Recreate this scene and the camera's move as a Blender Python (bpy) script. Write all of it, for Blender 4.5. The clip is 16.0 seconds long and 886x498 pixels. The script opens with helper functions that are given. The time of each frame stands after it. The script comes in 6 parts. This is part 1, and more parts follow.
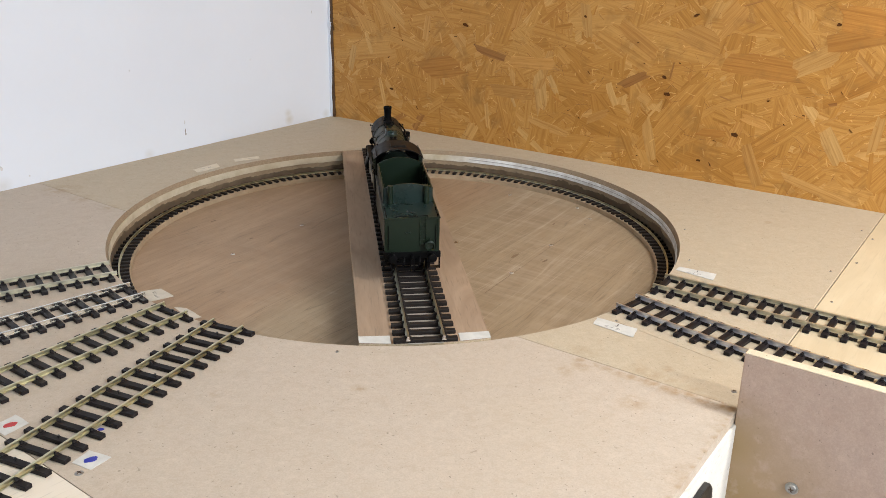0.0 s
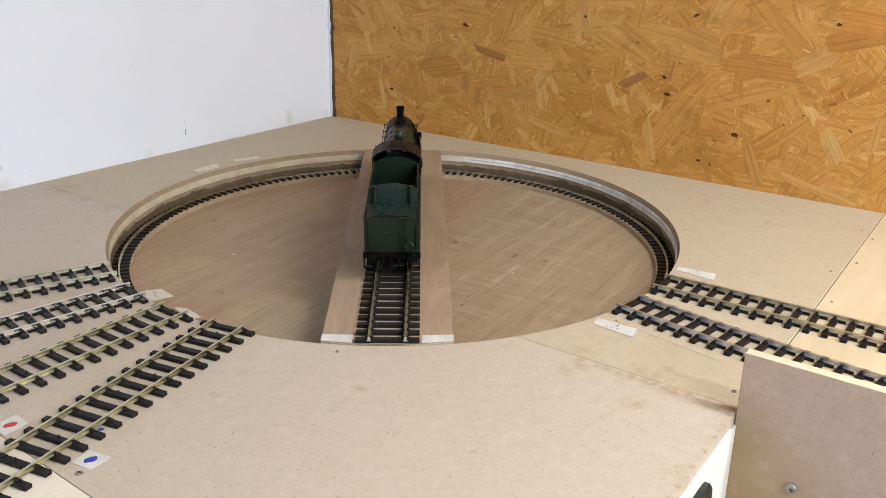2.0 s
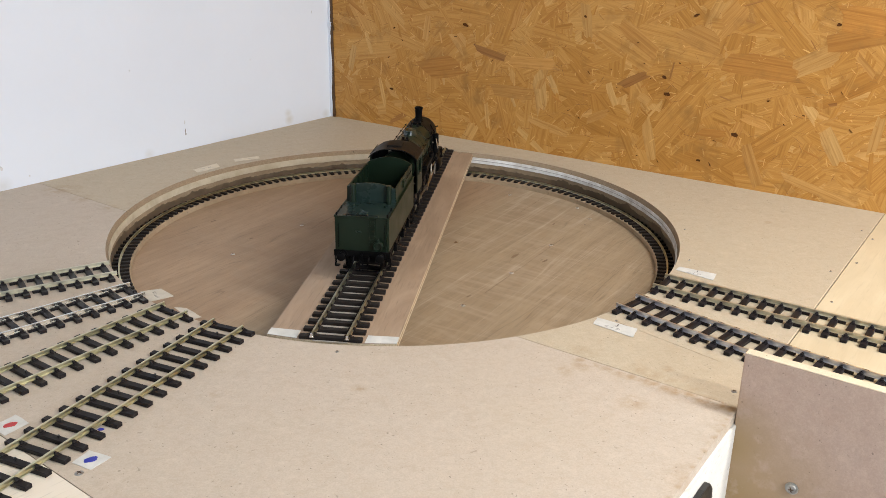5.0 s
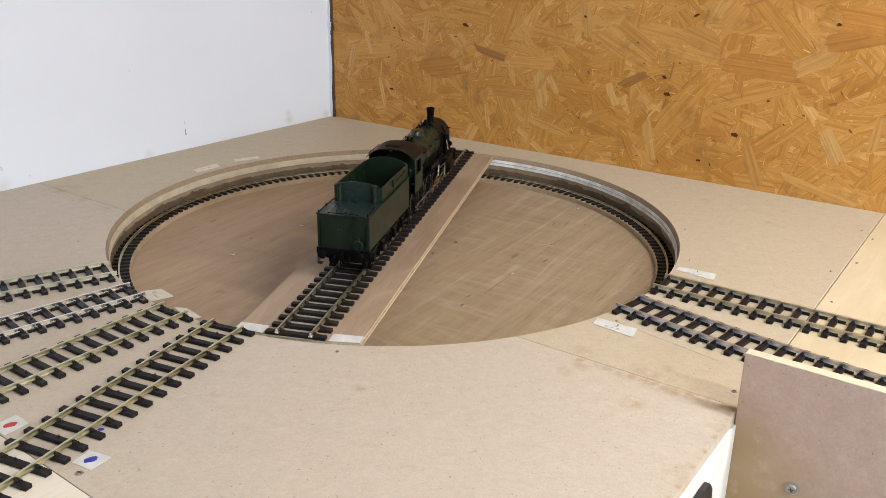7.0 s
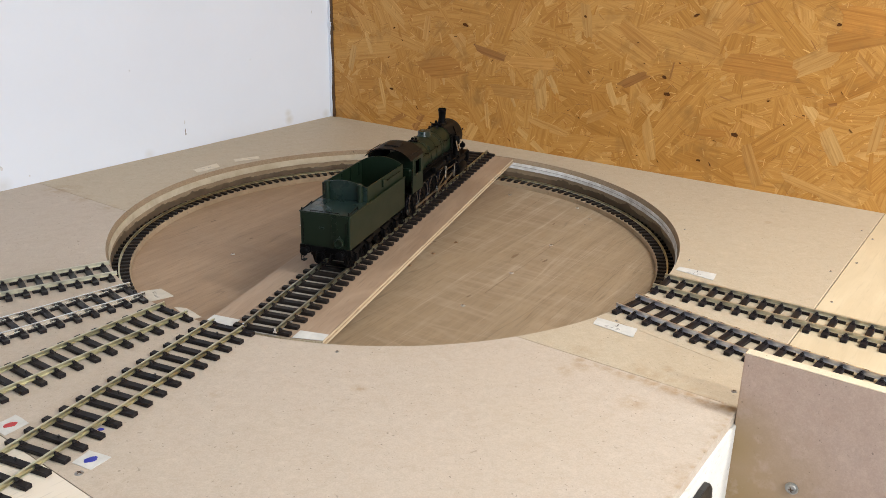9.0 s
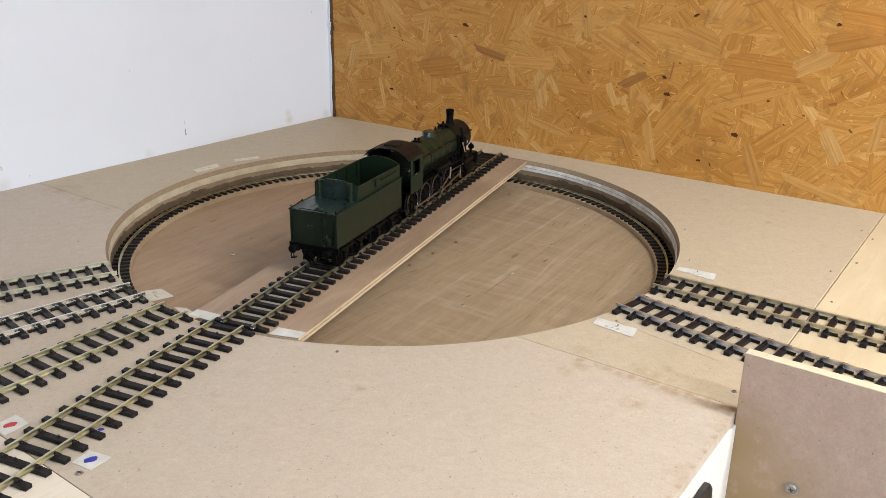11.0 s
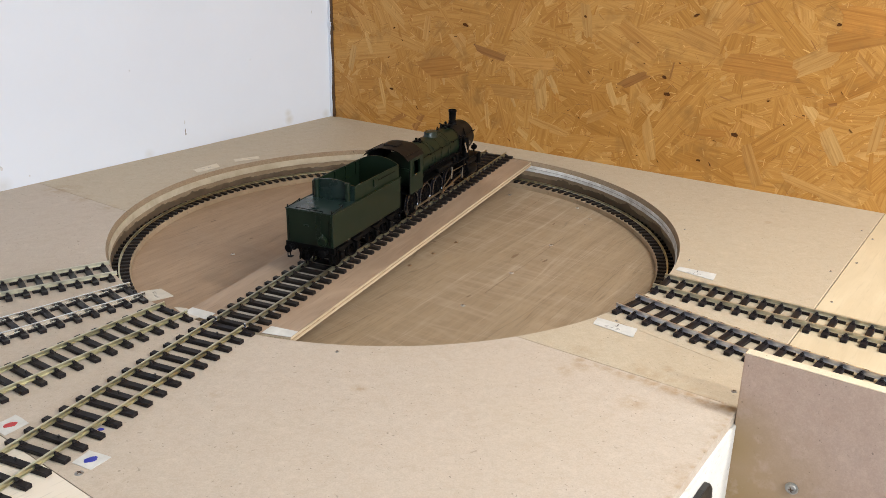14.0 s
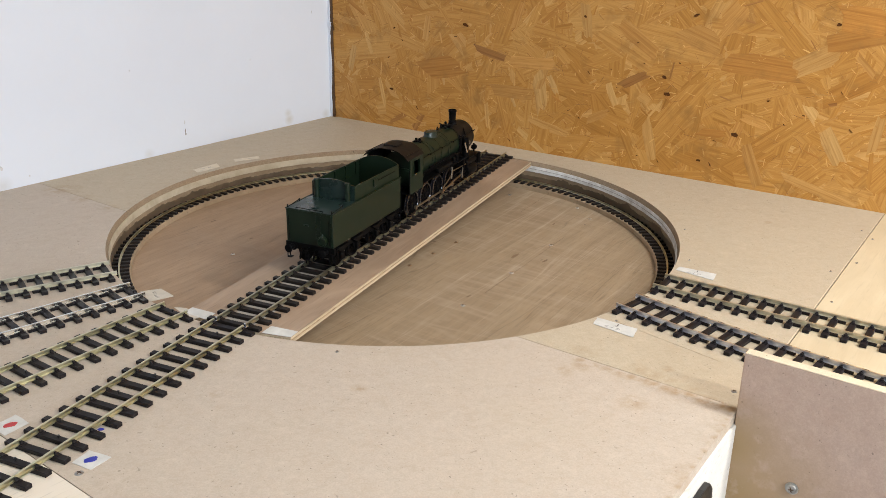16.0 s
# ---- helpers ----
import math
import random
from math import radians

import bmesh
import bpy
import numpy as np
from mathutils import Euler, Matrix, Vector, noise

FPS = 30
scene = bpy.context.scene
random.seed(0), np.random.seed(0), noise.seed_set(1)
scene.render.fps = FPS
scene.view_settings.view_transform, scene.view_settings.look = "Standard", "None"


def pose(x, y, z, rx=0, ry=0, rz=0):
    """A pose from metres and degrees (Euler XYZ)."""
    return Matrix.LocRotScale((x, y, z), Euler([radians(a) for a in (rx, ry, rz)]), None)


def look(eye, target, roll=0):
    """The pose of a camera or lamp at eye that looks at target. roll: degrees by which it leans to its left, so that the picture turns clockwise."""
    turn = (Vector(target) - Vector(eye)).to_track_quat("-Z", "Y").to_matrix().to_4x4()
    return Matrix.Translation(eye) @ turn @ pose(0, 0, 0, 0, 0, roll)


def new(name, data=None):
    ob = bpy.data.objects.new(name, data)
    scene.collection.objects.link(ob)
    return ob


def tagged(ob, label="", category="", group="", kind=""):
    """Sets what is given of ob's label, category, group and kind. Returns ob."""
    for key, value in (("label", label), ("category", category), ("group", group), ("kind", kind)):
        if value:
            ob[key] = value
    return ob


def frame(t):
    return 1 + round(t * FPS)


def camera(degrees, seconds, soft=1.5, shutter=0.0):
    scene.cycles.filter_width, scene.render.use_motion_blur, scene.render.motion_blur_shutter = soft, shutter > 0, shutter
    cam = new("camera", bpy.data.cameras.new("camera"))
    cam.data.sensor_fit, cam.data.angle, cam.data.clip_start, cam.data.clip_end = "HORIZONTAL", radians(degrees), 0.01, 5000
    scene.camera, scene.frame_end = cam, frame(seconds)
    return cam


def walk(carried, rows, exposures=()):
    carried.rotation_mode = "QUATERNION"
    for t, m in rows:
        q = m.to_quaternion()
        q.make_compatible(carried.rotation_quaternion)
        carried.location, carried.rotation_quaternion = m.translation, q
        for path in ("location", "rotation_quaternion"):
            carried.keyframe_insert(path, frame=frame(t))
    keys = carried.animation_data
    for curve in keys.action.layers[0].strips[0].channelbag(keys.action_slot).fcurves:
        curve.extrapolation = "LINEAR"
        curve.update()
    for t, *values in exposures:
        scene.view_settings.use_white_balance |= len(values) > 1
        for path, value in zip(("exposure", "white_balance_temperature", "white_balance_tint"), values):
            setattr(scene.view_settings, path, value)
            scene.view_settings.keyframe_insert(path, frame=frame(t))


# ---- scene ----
cam = camera(51.586, 16.0, soft=0.6)
EYE = (0.0, 0.0, 0.3506)
TILT = radians(21.03)
VIEW = look(EYE, (0.0, math.cos(TILT), EYE[2] - math.sin(TILT)), 0.974)
walk(cam, [(0.0, VIEW), (16.0, VIEW)])

# ---- light ----
world = bpy.data.worlds.new("world")
scene.world = world
world.use_nodes = True
world.node_tree.nodes["Background"].inputs[0].default_value = (0.9, 0.95, 1.0, 1)
world.node_tree.nodes["Background"].inputs[1].default_value = 0.2
scene.view_settings.exposure = -0.63


def area_lamp(name, at, target, sx, sy, watts, colour):
    d = bpy.data.lights.new(name, "AREA")
    d.shape, d.size, d.size_y, d.energy, d.color = "RECTANGLE", sx, sy, watts, colour
    ob = new(name, d)
    ob.matrix_basis = look(at, target)
    return ob


CEIL = 1.30
FLOOR = -0.95
TUBE_TURN = -33.2                            # the battens run along the board wall
TUBES = [(1.05, 0.15, 38), (0.98, -0.55, 32)]
HUNG = 1.00                                  # height of the tubes, hung from the ceiling
for tx, ty, watts in TUBES:
    tube = area_lamp("tube_light", (tx, ty, HUNG), (tx, ty, 0), 1.25, 0.12, watts, (1.0, 0.985, 0.97))
    tube.matrix_basis = pose(tx, ty, HUNG, 0, 0, TUBE_TURN)

# ---- plan ----
CX, CY, R = -0.0537, 1.0027, 0.3189          # pit centre and radius
K = Vector((-0.1915, 1.5345))                # corner of the two walls
DW = Vector((-0.3600, -0.4492)).normalized() # along the white wall
DO = Vector((0.7231, -0.4728)).normalized()  # along the board wall
ZF = -0.036                                  # pit floor
ZL = -0.030                                  # ledge under the ring rail
SIDE = 3.0                                   # the room's walls
# daylight through the window in the back wall on the right
WIN_C = K + DO * SIDE + DW * 1.62
WIN_HALF, WIN_LOW, WIN_HIGH = 0.16, 0.42, 0.86
WIN_IN = -DO
area_lamp("window_daylight", (WIN_C.x - 0.02 * DO.x, WIN_C.y - 0.02 * DO.y, (WIN_LOW + WIN_HIGH) / 2), (WIN_C.x - DO.x, WIN_C.y - DO.y, (WIN_LOW + WIN_HIGH) / 2), 2 * WIN_HALF, WIN_HIGH - WIN_LOW, 38, (0.70, 0.84, 1.0))


# ---- materials ----
def material(name):
    m = bpy.data.materials.new(name)
    m.use_nodes = True
    nt = m.node_tree
    return m, nt, nt.nodes["Principled BSDF"]


def link(nt, a, b):
    nt.links.new(a, b)


def coords(nt, scale=(1, 1, 1), rot=(0, 0, 0)):
    tc = nt.nodes.new("ShaderNodeTexCoord")
    mp = nt.nodes.new("ShaderNodeMapping")
    mp.vector_type = "TEXTURE"
    mp.inputs["Scale"].default_value = tuple(1 / k for k in scale)
    mp.inputs["Rotation"].default_value = rot
    link(nt, tc.outputs["Object"], mp.inputs[0])
    return mp.outputs[0]


def noise_tex(nt, vec, scale, detail=4, rough=0.55, distort=0.0):
    n = nt.nodes.new("ShaderNodeTexNoise")
    n.inputs["Scale"].default_value = scale
    n.inputs["Detail"].default_value = detail
    n.inputs["Roughness"].default_value = rough
    n.inputs["Distortion"].default_value = distort
    if vec is not None:
        link(nt, vec, n.inputs["Vector"])
    return n.outputs["Fac"]


def ramp(nt, fac, stops):
    r = nt.nodes.new("ShaderNodeValToRGB")
    els = r.color_ramp.elements
    while len(els) < len(stops):
        els.new(0.5)
    for e, (p, c) in zip(els, stops):
        e.position = p
        e.color = (*c, 1) if len(c) == 3 else c
    link(nt, fac, r.inputs[0])
    return r.outputs[0]


def mix(nt, fac, a, b, mode="MIX"):
    m = nt.nodes.new("ShaderNodeMix")
    m.data_type, m.blend_type = "RGBA", mode
    for sock, val in ((m.inputs[0], fac), (m.inputs[6], a), (m.inputs[7], b)):
        if isinstance(val, (int, float)):
            sock.default_value = val
        elif isinstance(val, tuple):
            sock.default_value = (*val, 1)
        else:
            link(nt, val, sock)
    return m.outputs[2]


def bump(nt, bsdf, height, strength, dist=0.0005):
    b = nt.nodes.new("ShaderNodeBump")
    b.inputs["Strength"].default_value = strength
    b.inputs["Distance"].default_value = dist
    link(nt, height, b.inputs["Height"])
    link(nt, b.outputs[0], bsdf.inputs["Normal"])


# brown rub marks on the boards: x, y, radius, strength
SPOTS = [(-0.48, 1.097, 0.03, 0.55), (0.3804, 1.0167, 0.007, 0.7), (0.345, 1.004, 0.003, 0.4), (-0.44, 1.063, 0.02, 0.45), (-0.395, 1.03, 0.014, 0.5), (0.1815, 0.6528, 0.007, 0.5), (0.1776, 0.6352, 0.009, 0.55), (0.1928, 0.6233, 0.012, 0.5), (0.158, 0.651, 0.012, 0.5), (0.1134, 0.6551, 0.012, 0.6), (0.1219, 0.6769, 0.010, 0.5),
         (0.1439, 0.5996, 0.014, 0.6), (-0.0623, 0.6129, 0.008, 0.6), (0.0989, 0.648, 0.012, 0.4), (-0.1672, 0.6017, 0.008, 0.45), (0.1171, 0.6828, 0.010, 0.4), (0.1845, 0.6195, 0.014, 0.4),
         (0.1651, 0.6411, 0.013, 0.6), (0.2050, 0.5700, 0.018, 0.35), (0.1620, 0.5050, 0.02, 0.4)] + [(0.2217 - 0.8140 * t - 0.0030, 0.5940 + 0.5809 * t - 0.0045, 0.0115 - 0.03 * t, 0.95 - 2.6 * t) for t in (0.004, 0.012, 0.020, 0.029, 0.038, 0.047, 0.056, 0.065, 0.074, 0.084, 0.094, 0.105, 0.117, 0.130)] + [(0.2217 - 0.557 * t - 0.0015, 0.5940 - 0.830 * t, 0.0045, 0.6) for t in (0.006, 0.013, 0.021, 0.03, 0.039, 0.049, 0.06, 0.07, 0.082, 0.094, 0.107, 0.12, 0.135)]


def spot_mask(nt, spots, grain=70, low=0.36):
    """A soft, broken mask round some places of the board."""
    tc = nt.nodes.new("ShaderNodeTexCoord")
    total = None
    for x, y, r, k, *up in spots:
        d = nt.nodes.new("ShaderNodeVectorMath")
        d.operation = "DISTANCE"
        link(nt, tc.outputs["Object"], d.inputs[0])
        d.inputs[1].default_value = (x, y, up[0] if up else 0)
        mr = nt.nodes.new("ShaderNodeMapRange")
        mr.inputs["From Min"].default_value, mr.inputs["From Max"].default_value = r, r * 0.15
        mr.inputs["To Min"].default_value, mr.inputs["To Max"].default_value = 0.0, k
        link(nt, d.outputs["Value"], mr.inputs["Value"])
        if total is None:
            total = mr.outputs[0]
        else:
            ad = nt.nodes.new("ShaderNodeMath")
            ad.operation = "MAXIMUM"
            link(nt, total, ad.inputs[0])
            link(nt, mr.outputs[0], ad.inputs[1])
            total = ad.outputs[0]
    broken = nt.nodes.new("ShaderNodeMath")
    broken.operation = "MULTIPLY"
    n = ramp(nt, noise_tex(nt, tc.outputs["Object"], grain, 5, 0.65), [(low, (0, 0, 0)), (low + 0.22, (1, 1, 1))])
    link(nt, total, broken.inputs[0])
    link(nt, n, broken.inputs[1])
    return broken.outputs[0]


def board_material(name, base, dark, stain, speck=0.45, stain_amount=0.5, rough=0.62, spots=(), spot_colour=(0.335, 0.232, 0.128), spot_grain=95, spot_low=0.36):
    m, nt, b = material(name)
    v = coords(nt)
    fine = noise_tex(nt, v, 700, 4, 0.75)
    cloud = noise_tex(nt, v, 5, 4, 0.6)
    col = mix(nt, ramp(nt, fine, [(0.36, (0, 0, 0)), (0.64, (1, 1, 1))]), dark, base)
    blot = noise_tex(nt, v, 210, 5, 0.7)
    col = mix(nt, ramp(nt, blot, [(0.40, (0.32, 0.32, 0.32)), (0.56, (0, 0, 0))]), col, tuple(c * 0.88 for c in dark))
    patch = ramp(nt, cloud, [(0.45, (0, 0, 0)), (0.85, (0.8, 0.8, 0.8))])
    col = mix(nt, mix(nt, stain_amount, (0, 0, 0), patch), col, stain)
    # short dark fibres
    for turn, scale in ((0.6, 95), (-0.95, 110), (1.7, 150)):
        dots = noise_tex(nt, coords(nt, (1, 2.6, 1), (0, 0, turn)), scale * 1.5, 2, 0.5, 0.5)
        f = ramp(nt, dots, [(0.715, (0, 0, 0)), (0.75, (1, 1, 1))])
        col = mix(nt, mix(nt, speck, (0, 0, 0), f), col, tuple(c * 0.35 for c in dark))
    pale = noise_tex(nt, coords(nt, (1, 1.6, 1), (0, 0, 0.7)), 190, 3, 0.6)
    col = mix(nt, ramp(nt, pale, [(0.60, (0, 0, 0)), (0.75, (0.22, 0.22, 0.22))]), col, tuple(min(1, c * 1.25) for c in base))
    mottle = noise_tex(nt, v, 75, 6, 0.75, 0.4)
    col = mix(nt, ramp(nt, mottle, [(0.36, (0.30, 0.30, 0.30)), (0.50, (0, 0, 0))]), col, tuple(c * k for c, k in zip(dark, (0.90, 0.84, 0.78))))
    col = mix(nt, ramp(nt, mottle, [(0.55, (0, 0, 0)), (0.68, (0.35, 0.35, 0.35))]), col, tuple(min(1, c * 1.12) for c in base))
    bits = noise_tex(nt, v, 340, 1, 0.4)
    col = mix(nt, ramp(nt, bits, [(0.745, (0, 0, 0)), (0.785, (0.6, 0.6, 0.6))]), col, tuple(c * 0.28 for c in dark))
    # a few brown smudges
    sm = noise_tex(nt, v, 17, 3, 0.5, 0.6)
    s2 = ramp(nt, sm, [(0.70, (0, 0, 0)), (0.78, (1, 1, 1))])
    col = mix(nt, mix(nt, 0.4, (0, 0, 0), s2), col, tuple(c * 0.6 for c in stain))
    if spots:
        col = mix(nt, spot_mask(nt, spots, spot_grain, spot_low), col, spot_colour)
    link(nt, col, b.inputs["Base Color"])
    b.inputs["Roughness"].default_value = rough
    b.inputs["Specular IOR Level"].default_value = 0.3
    bump(nt, b, fine, 0.12, 0.0003)
    return m


def ply_material(name, light, dark, angle=0.0, along=2.2, across=26, rough=0.55, contrast=1.0, pore=0.55):
    m, nt, b = material(name)
    v = coords(nt, (along, across, across), (0, 0, angle))
    g = noise_tex(nt, v, 1.0, 7, 0.62, 1.0)
    vf = coords(nt, (30, 420, 420), (0, 0, angle))
    pores = noise_tex(nt, vf, 1.0, 3, 0.6)
    cloud = noise_tex(nt, coords(nt), 4.5, 4, 0.6)
    lo, hi = 0.5 - 0.22 / contrast, 0.5 + 0.22 / contrast
    col = mix(nt, ramp(nt, g, [(lo, (0, 0, 0)), (hi, (1, 1, 1))]), dark, light)
    col = mix(nt, ramp(nt, pores, [(0.56, (0, 0, 0)), (0.74, (pore, pore, pore))]), col, tuple(c * 0.55 for c in dark))
    col = mix(nt, ramp(nt, cloud, [(0.4, (0, 0, 0)), (0.75, (0.5, 0.5, 0.5))]), col, tuple(c * 0.8 for c in dark))
    link(nt, col, b.inputs["Base Color"])
    b.inputs["Roughness"].default_value = rough
    b.inputs["Specular IOR Level"].default_value = 0.35
    bump(nt, b, pores, 0.15, 0.0003)
    return m


def paint_material(name, colour, rough=0.45, metal=0.0, vary=0.25, scale=60, spec=0.5):
    m, nt, b = material(name)
    v = coords(nt)
    n = noise_tex(nt, v, scale, 5, 0.6)
    col = mix(nt, ramp(nt, n, [(0.3, (0, 0, 0)), (0.7, (1, 1, 1))]), tuple(c * (1 - vary) for c in colour), tuple(min(1, c * (1 + vary)) for c in colour))
    link(nt, col, b.inputs["Base Color"])
    r = ramp(nt, n, [(0.3, (rough * 0.85,) * 3), (0.75, (min(1, rough * 1.2),) * 3)])
    link(nt, r, b.inputs["Roughness"])
    b.inputs["Metallic"].default_value = metal
    b.inputs["Specular IOR Level"].default_value = spec
    return m


MDF = board_material("mdf", (0.528, 0.456, 0.376), (0.456, 0.388, 0.313), (0.46, 0.385, 0.275), spots=SPOTS)
MDF_FAR = board_material("mdf_far", (0.514, 0.441, 0.328), (0.441, 0.372, 0.273), (0.445, 0.352, 0.235), spots=SPOTS)
PALE_EDGE = board_material("pale_sawn_edge", (0.68, 0.58, 0.43), (0.60, 0.50, 0.36), (0.58, 0.47, 0.32), rough=0.8)
SAWN = board_material("sawn_fibreboard", (0.36, 0.275, 0.185), (0.27, 0.20, 0.13), (0.30, 0.21, 0.13), rough=0.8)
MDF_PANEL = board_material("mdf_panel", (0.535, 0.397, 0.323), (0.463, 0.338, 0.272), (0.415, 0.318, 0.228), rough=0.6, speck=0.22, spots=[(0.222, 0.592, 0.055, 1.0, -0.028), (0.224, 0.592, 0.10, 1.0, -0.075), (0.262, 0.565, 0.10, 1.0, -0.12), (0.295, 0.54, 0.08, 1.0, -0.15)], spot_colour=(0.325, 0.222, 0.112), spot_grain=45, spot_low=0.22)
LIGHT_PLY = ply_material("light_plywood", (0.645, 0.545, 0.375), (0.545, 0.445, 0.290), 0.98, 4, 34, 0.6, 1.3, 0.22)
PALE_PLY = ply_material("pale_plywood", (0.80, 0.73, 0.62), (0.70, 0.62, 0.50), 0.9, 3, 22)
DECK_PLY = ply_material("deck_plywood", (0.430, 0.316, 0.220), (0.295, 0.210, 0.143), 0.0, 7, 42, 0.55, 1.4)
EDGE_PLY = ply_material("plywood_edge", (0.70, 0.60, 0.43), (0.40, 0.30, 0.19), 0.0, 6, 420, 0.7)
CORE_PLY = ply_material("plywood_core", (0.44, 0.33, 0.20), (0.24, 0.165, 0.095), 0.0, 90, 300, 0.75, 1.6)
LEDGE_PLY = ply_material("ledge_plywood", (0.44, 0.335, 0.22), (0.32, 0.235, 0.15), 0.0, 30, 45, 0.7)


def pit_material():
    """Worn plywood: one half tinted pinkish, fibres, pale wavy scratches along the grain and faint ripples across it.
    """
    m, nt, b = material("pit_plywood")
    g = 1.01
    streak = noise_tex(nt, coords(nt, (4.5, 60, 60), (0, 0, g)), 1.0, 8, 0.66, 0.7)
    fibre = noise_tex(nt, coords(nt, (55, 620, 620), (0, 0, g)), 1.0, 4, 0.65)
    wear = noise_tex(nt, coords(nt), 9, 5, 0.62, 0.4)
    grit = noise_tex(nt, coords(nt), 420, 3, 0.7)
    light, dark = (0.384, 0.297, 0.195), (0.290, 0.219, 0.140)
    col = mix(nt, ramp(nt, streak, [(0.32, (0, 0, 0)), (0.68, (1, 1, 1))]), dark, light)
    col = mix(nt, ramp(nt, fibre, [(0.50, (0, 0, 0)), (0.72, (0.5, 0.5, 0.5))]), col, (0.185, 0.130, 0.078))
    col = mix(nt, ramp(nt, grit, [(0.55, (0, 0, 0)), (0.75, (0.28, 0.28, 0.28))]), col, (0.45, 0.36, 0.26))
    col = mix(nt, ramp(nt, wear, [(0.42, (0, 0, 0)), (0.66, (0.55, 0.55, 0.55))]), col, (0.255, 0.186, 0.118))
    # a pinkish tint on one half, the other left greyer and more scratched
    sep = nt.nodes.new("ShaderNodeSeparateXYZ")
    link(nt, coords(nt, (1, 1, 1), (0, 0, g)), sep.inputs[0])
    pink_side = nt.nodes.new("ShaderNodeMapRange")
    pink_side.inputs["From Min"].default_value, pink_side.inputs["From Max"].default_value = 0.555, 0.615
    link(nt, sep.outputs[1], pink_side.inputs["Value"])
    worn = nt.nodes.new("ShaderNodeMapRange")
    worn.inputs["To Min"].default_value, worn.inputs["To Max"].default_value = 1.0, 0.25
    link(nt, pink_side.outputs[0], worn.inputs["Value"])
    col = mix(nt, pink_side.outputs[0], col, mix(nt, 1.0, col, (1.04, 0.93, 0.89), "MULTIPLY"))
    pale = (0.53, 0.435, 0.325)
    for along, across, turn, at, width, k in ((0.9, 46, 0.02, 0.52, 0.015, 0.42), (1.3, 66, 0.05, 0.47, 0.015, 0.28), (2.0, 36, -0.03, 0.55, 0.013, 0.36), (44, 6, 0.06, 0.52, 0.060, 0.20), (70, 9, -0.12, 0.48, 0.055, 0.14)):
        n = noise_tex(nt, coords(nt, (along, across, across), (0, 0, g + turn)), 1.0, 2, 0.45, 0.3)
        line = ramp(nt, n, [(at - width, (0, 0, 0)), (at, (k, k, k)), (at + width, (0, 0, 0))])
        line = mix(nt, 1.0, line, ramp(nt, wear, [(0.42, (0.1, 0.1, 0.1)), (0.58, (1, 1, 1))]), "MULTIPLY")
        line = mix(nt, 1.0, line, worn.outputs[0], "MULTIPLY")
        col = mix(nt, line, col, pale)
    n = noise_tex(nt, coords(nt, (2.4, 34, 34), (0, 0, g - 0.02)), 1.0, 2, 0.5, 0.2)
    col = mix(nt, ramp(nt, n, [(0.555, (0, 0, 0)), (0.562, (0.4, 0.4, 0.4)), (0.569, (0, 0, 0))]), col, (0.13, 0.088, 0.052))
    spots = noise_tex(nt, coords(nt, (50, 110, 110), (0, 0, g)), 1.0, 2, 0.5)
    col = mix(nt, ramp(nt, spots, [(0.76, (0, 0, 0)), (0.80, (0.6, 0.6, 0.6))]), col, (0.12, 0.078, 0.045))
    link(nt, col, b.inputs["Base Color"])
    b.inputs["Roughness"].default_value = 0.55
    b.inputs["Specular IOR Level"].default_value = 0.3
    bump(nt, b, fibre, 0.18, 0.0003)
    return m


PIT_PLY = pit_material()
GLUE = paint_material("dark_glue", (0.105, 0.072, 0.043), 0.6, 0, 0.3, 60)
WALL_PLY = ply_material("pit_wall_plywood", (0.345, 0.262, 0.172), (0.25, 0.185, 0.118), 0.0, 30, 60, 0.7, 1.5)


def filler_material():
    m, nt, b = material("filler_paint")
    tc = nt.nodes.new("ShaderNodeTexCoord")
    sep = nt.nodes.new("ShaderNodeSeparateXYZ")
    link(nt, tc.outputs["Object"], sep.inputs[0])
    n = noise_tex(nt, tc.outputs["Object"], 45, 5, 0.65)
    f = noise_tex(nt, tc.outputs["Object"], 220, 3, 0.6)
    side = ramp(nt, sep.outputs[0], [(0.0, (0, 0, 0)), (0.06, (1, 1, 1))])
    cream = mix(nt, ramp(nt, n, [(0.35, (0, 0, 0)), (0.65, (1, 1, 1))]), (0.43, 0.365, 0.26), (0.56, 0.495, 0.375))
    white = mix(nt, ramp(nt, n, [(0.35, (0, 0, 0)), (0.6, (1, 1, 1))]), (0.52, 0.50, 0.47), (0.78, 0.78, 0.77))
    link(nt, mix(nt, side, cream, white), b.inputs["Base Color"])
    b.inputs["Roughness"].default_value = 0.75
    bump(nt, b, f, 0.4, 0.0005)
    return m


FILLER = filler_material()
WHITE_PAINT = paint_material("white_paint", (0.80, 0.80, 0.79), 0.6, 0, 0.06, 30)
FASCIA_PAINT = ply_material("thin_white_paint", (0.74, 0.72, 0.67), (0.66, 0.63, 0.57), 0.6, 8, 60, 0.6)
TAPE = paint_material("masking_tape", (0.56, 0.56, 0.53), 0.7, 0, 0.12, 90)
CREAM_TAPE = paint_material("cream_tape", (0.64, 0.57, 0.45), 0.7, 0, 0.12, 90)
OLD_TAPE = paint_material("worn_tape", (0.51, 0.465, 0.385), 0.7, 0, 0.12, 90)
INK_BLUE = paint_material("blue_ink", (0.02, 0.03, 0.30), 0.5, 0, 0.2, 200)
INK_RED = paint_material("red_ink", (0.42, 0.03, 0.03), 0.5, 0, 0.2, 200)
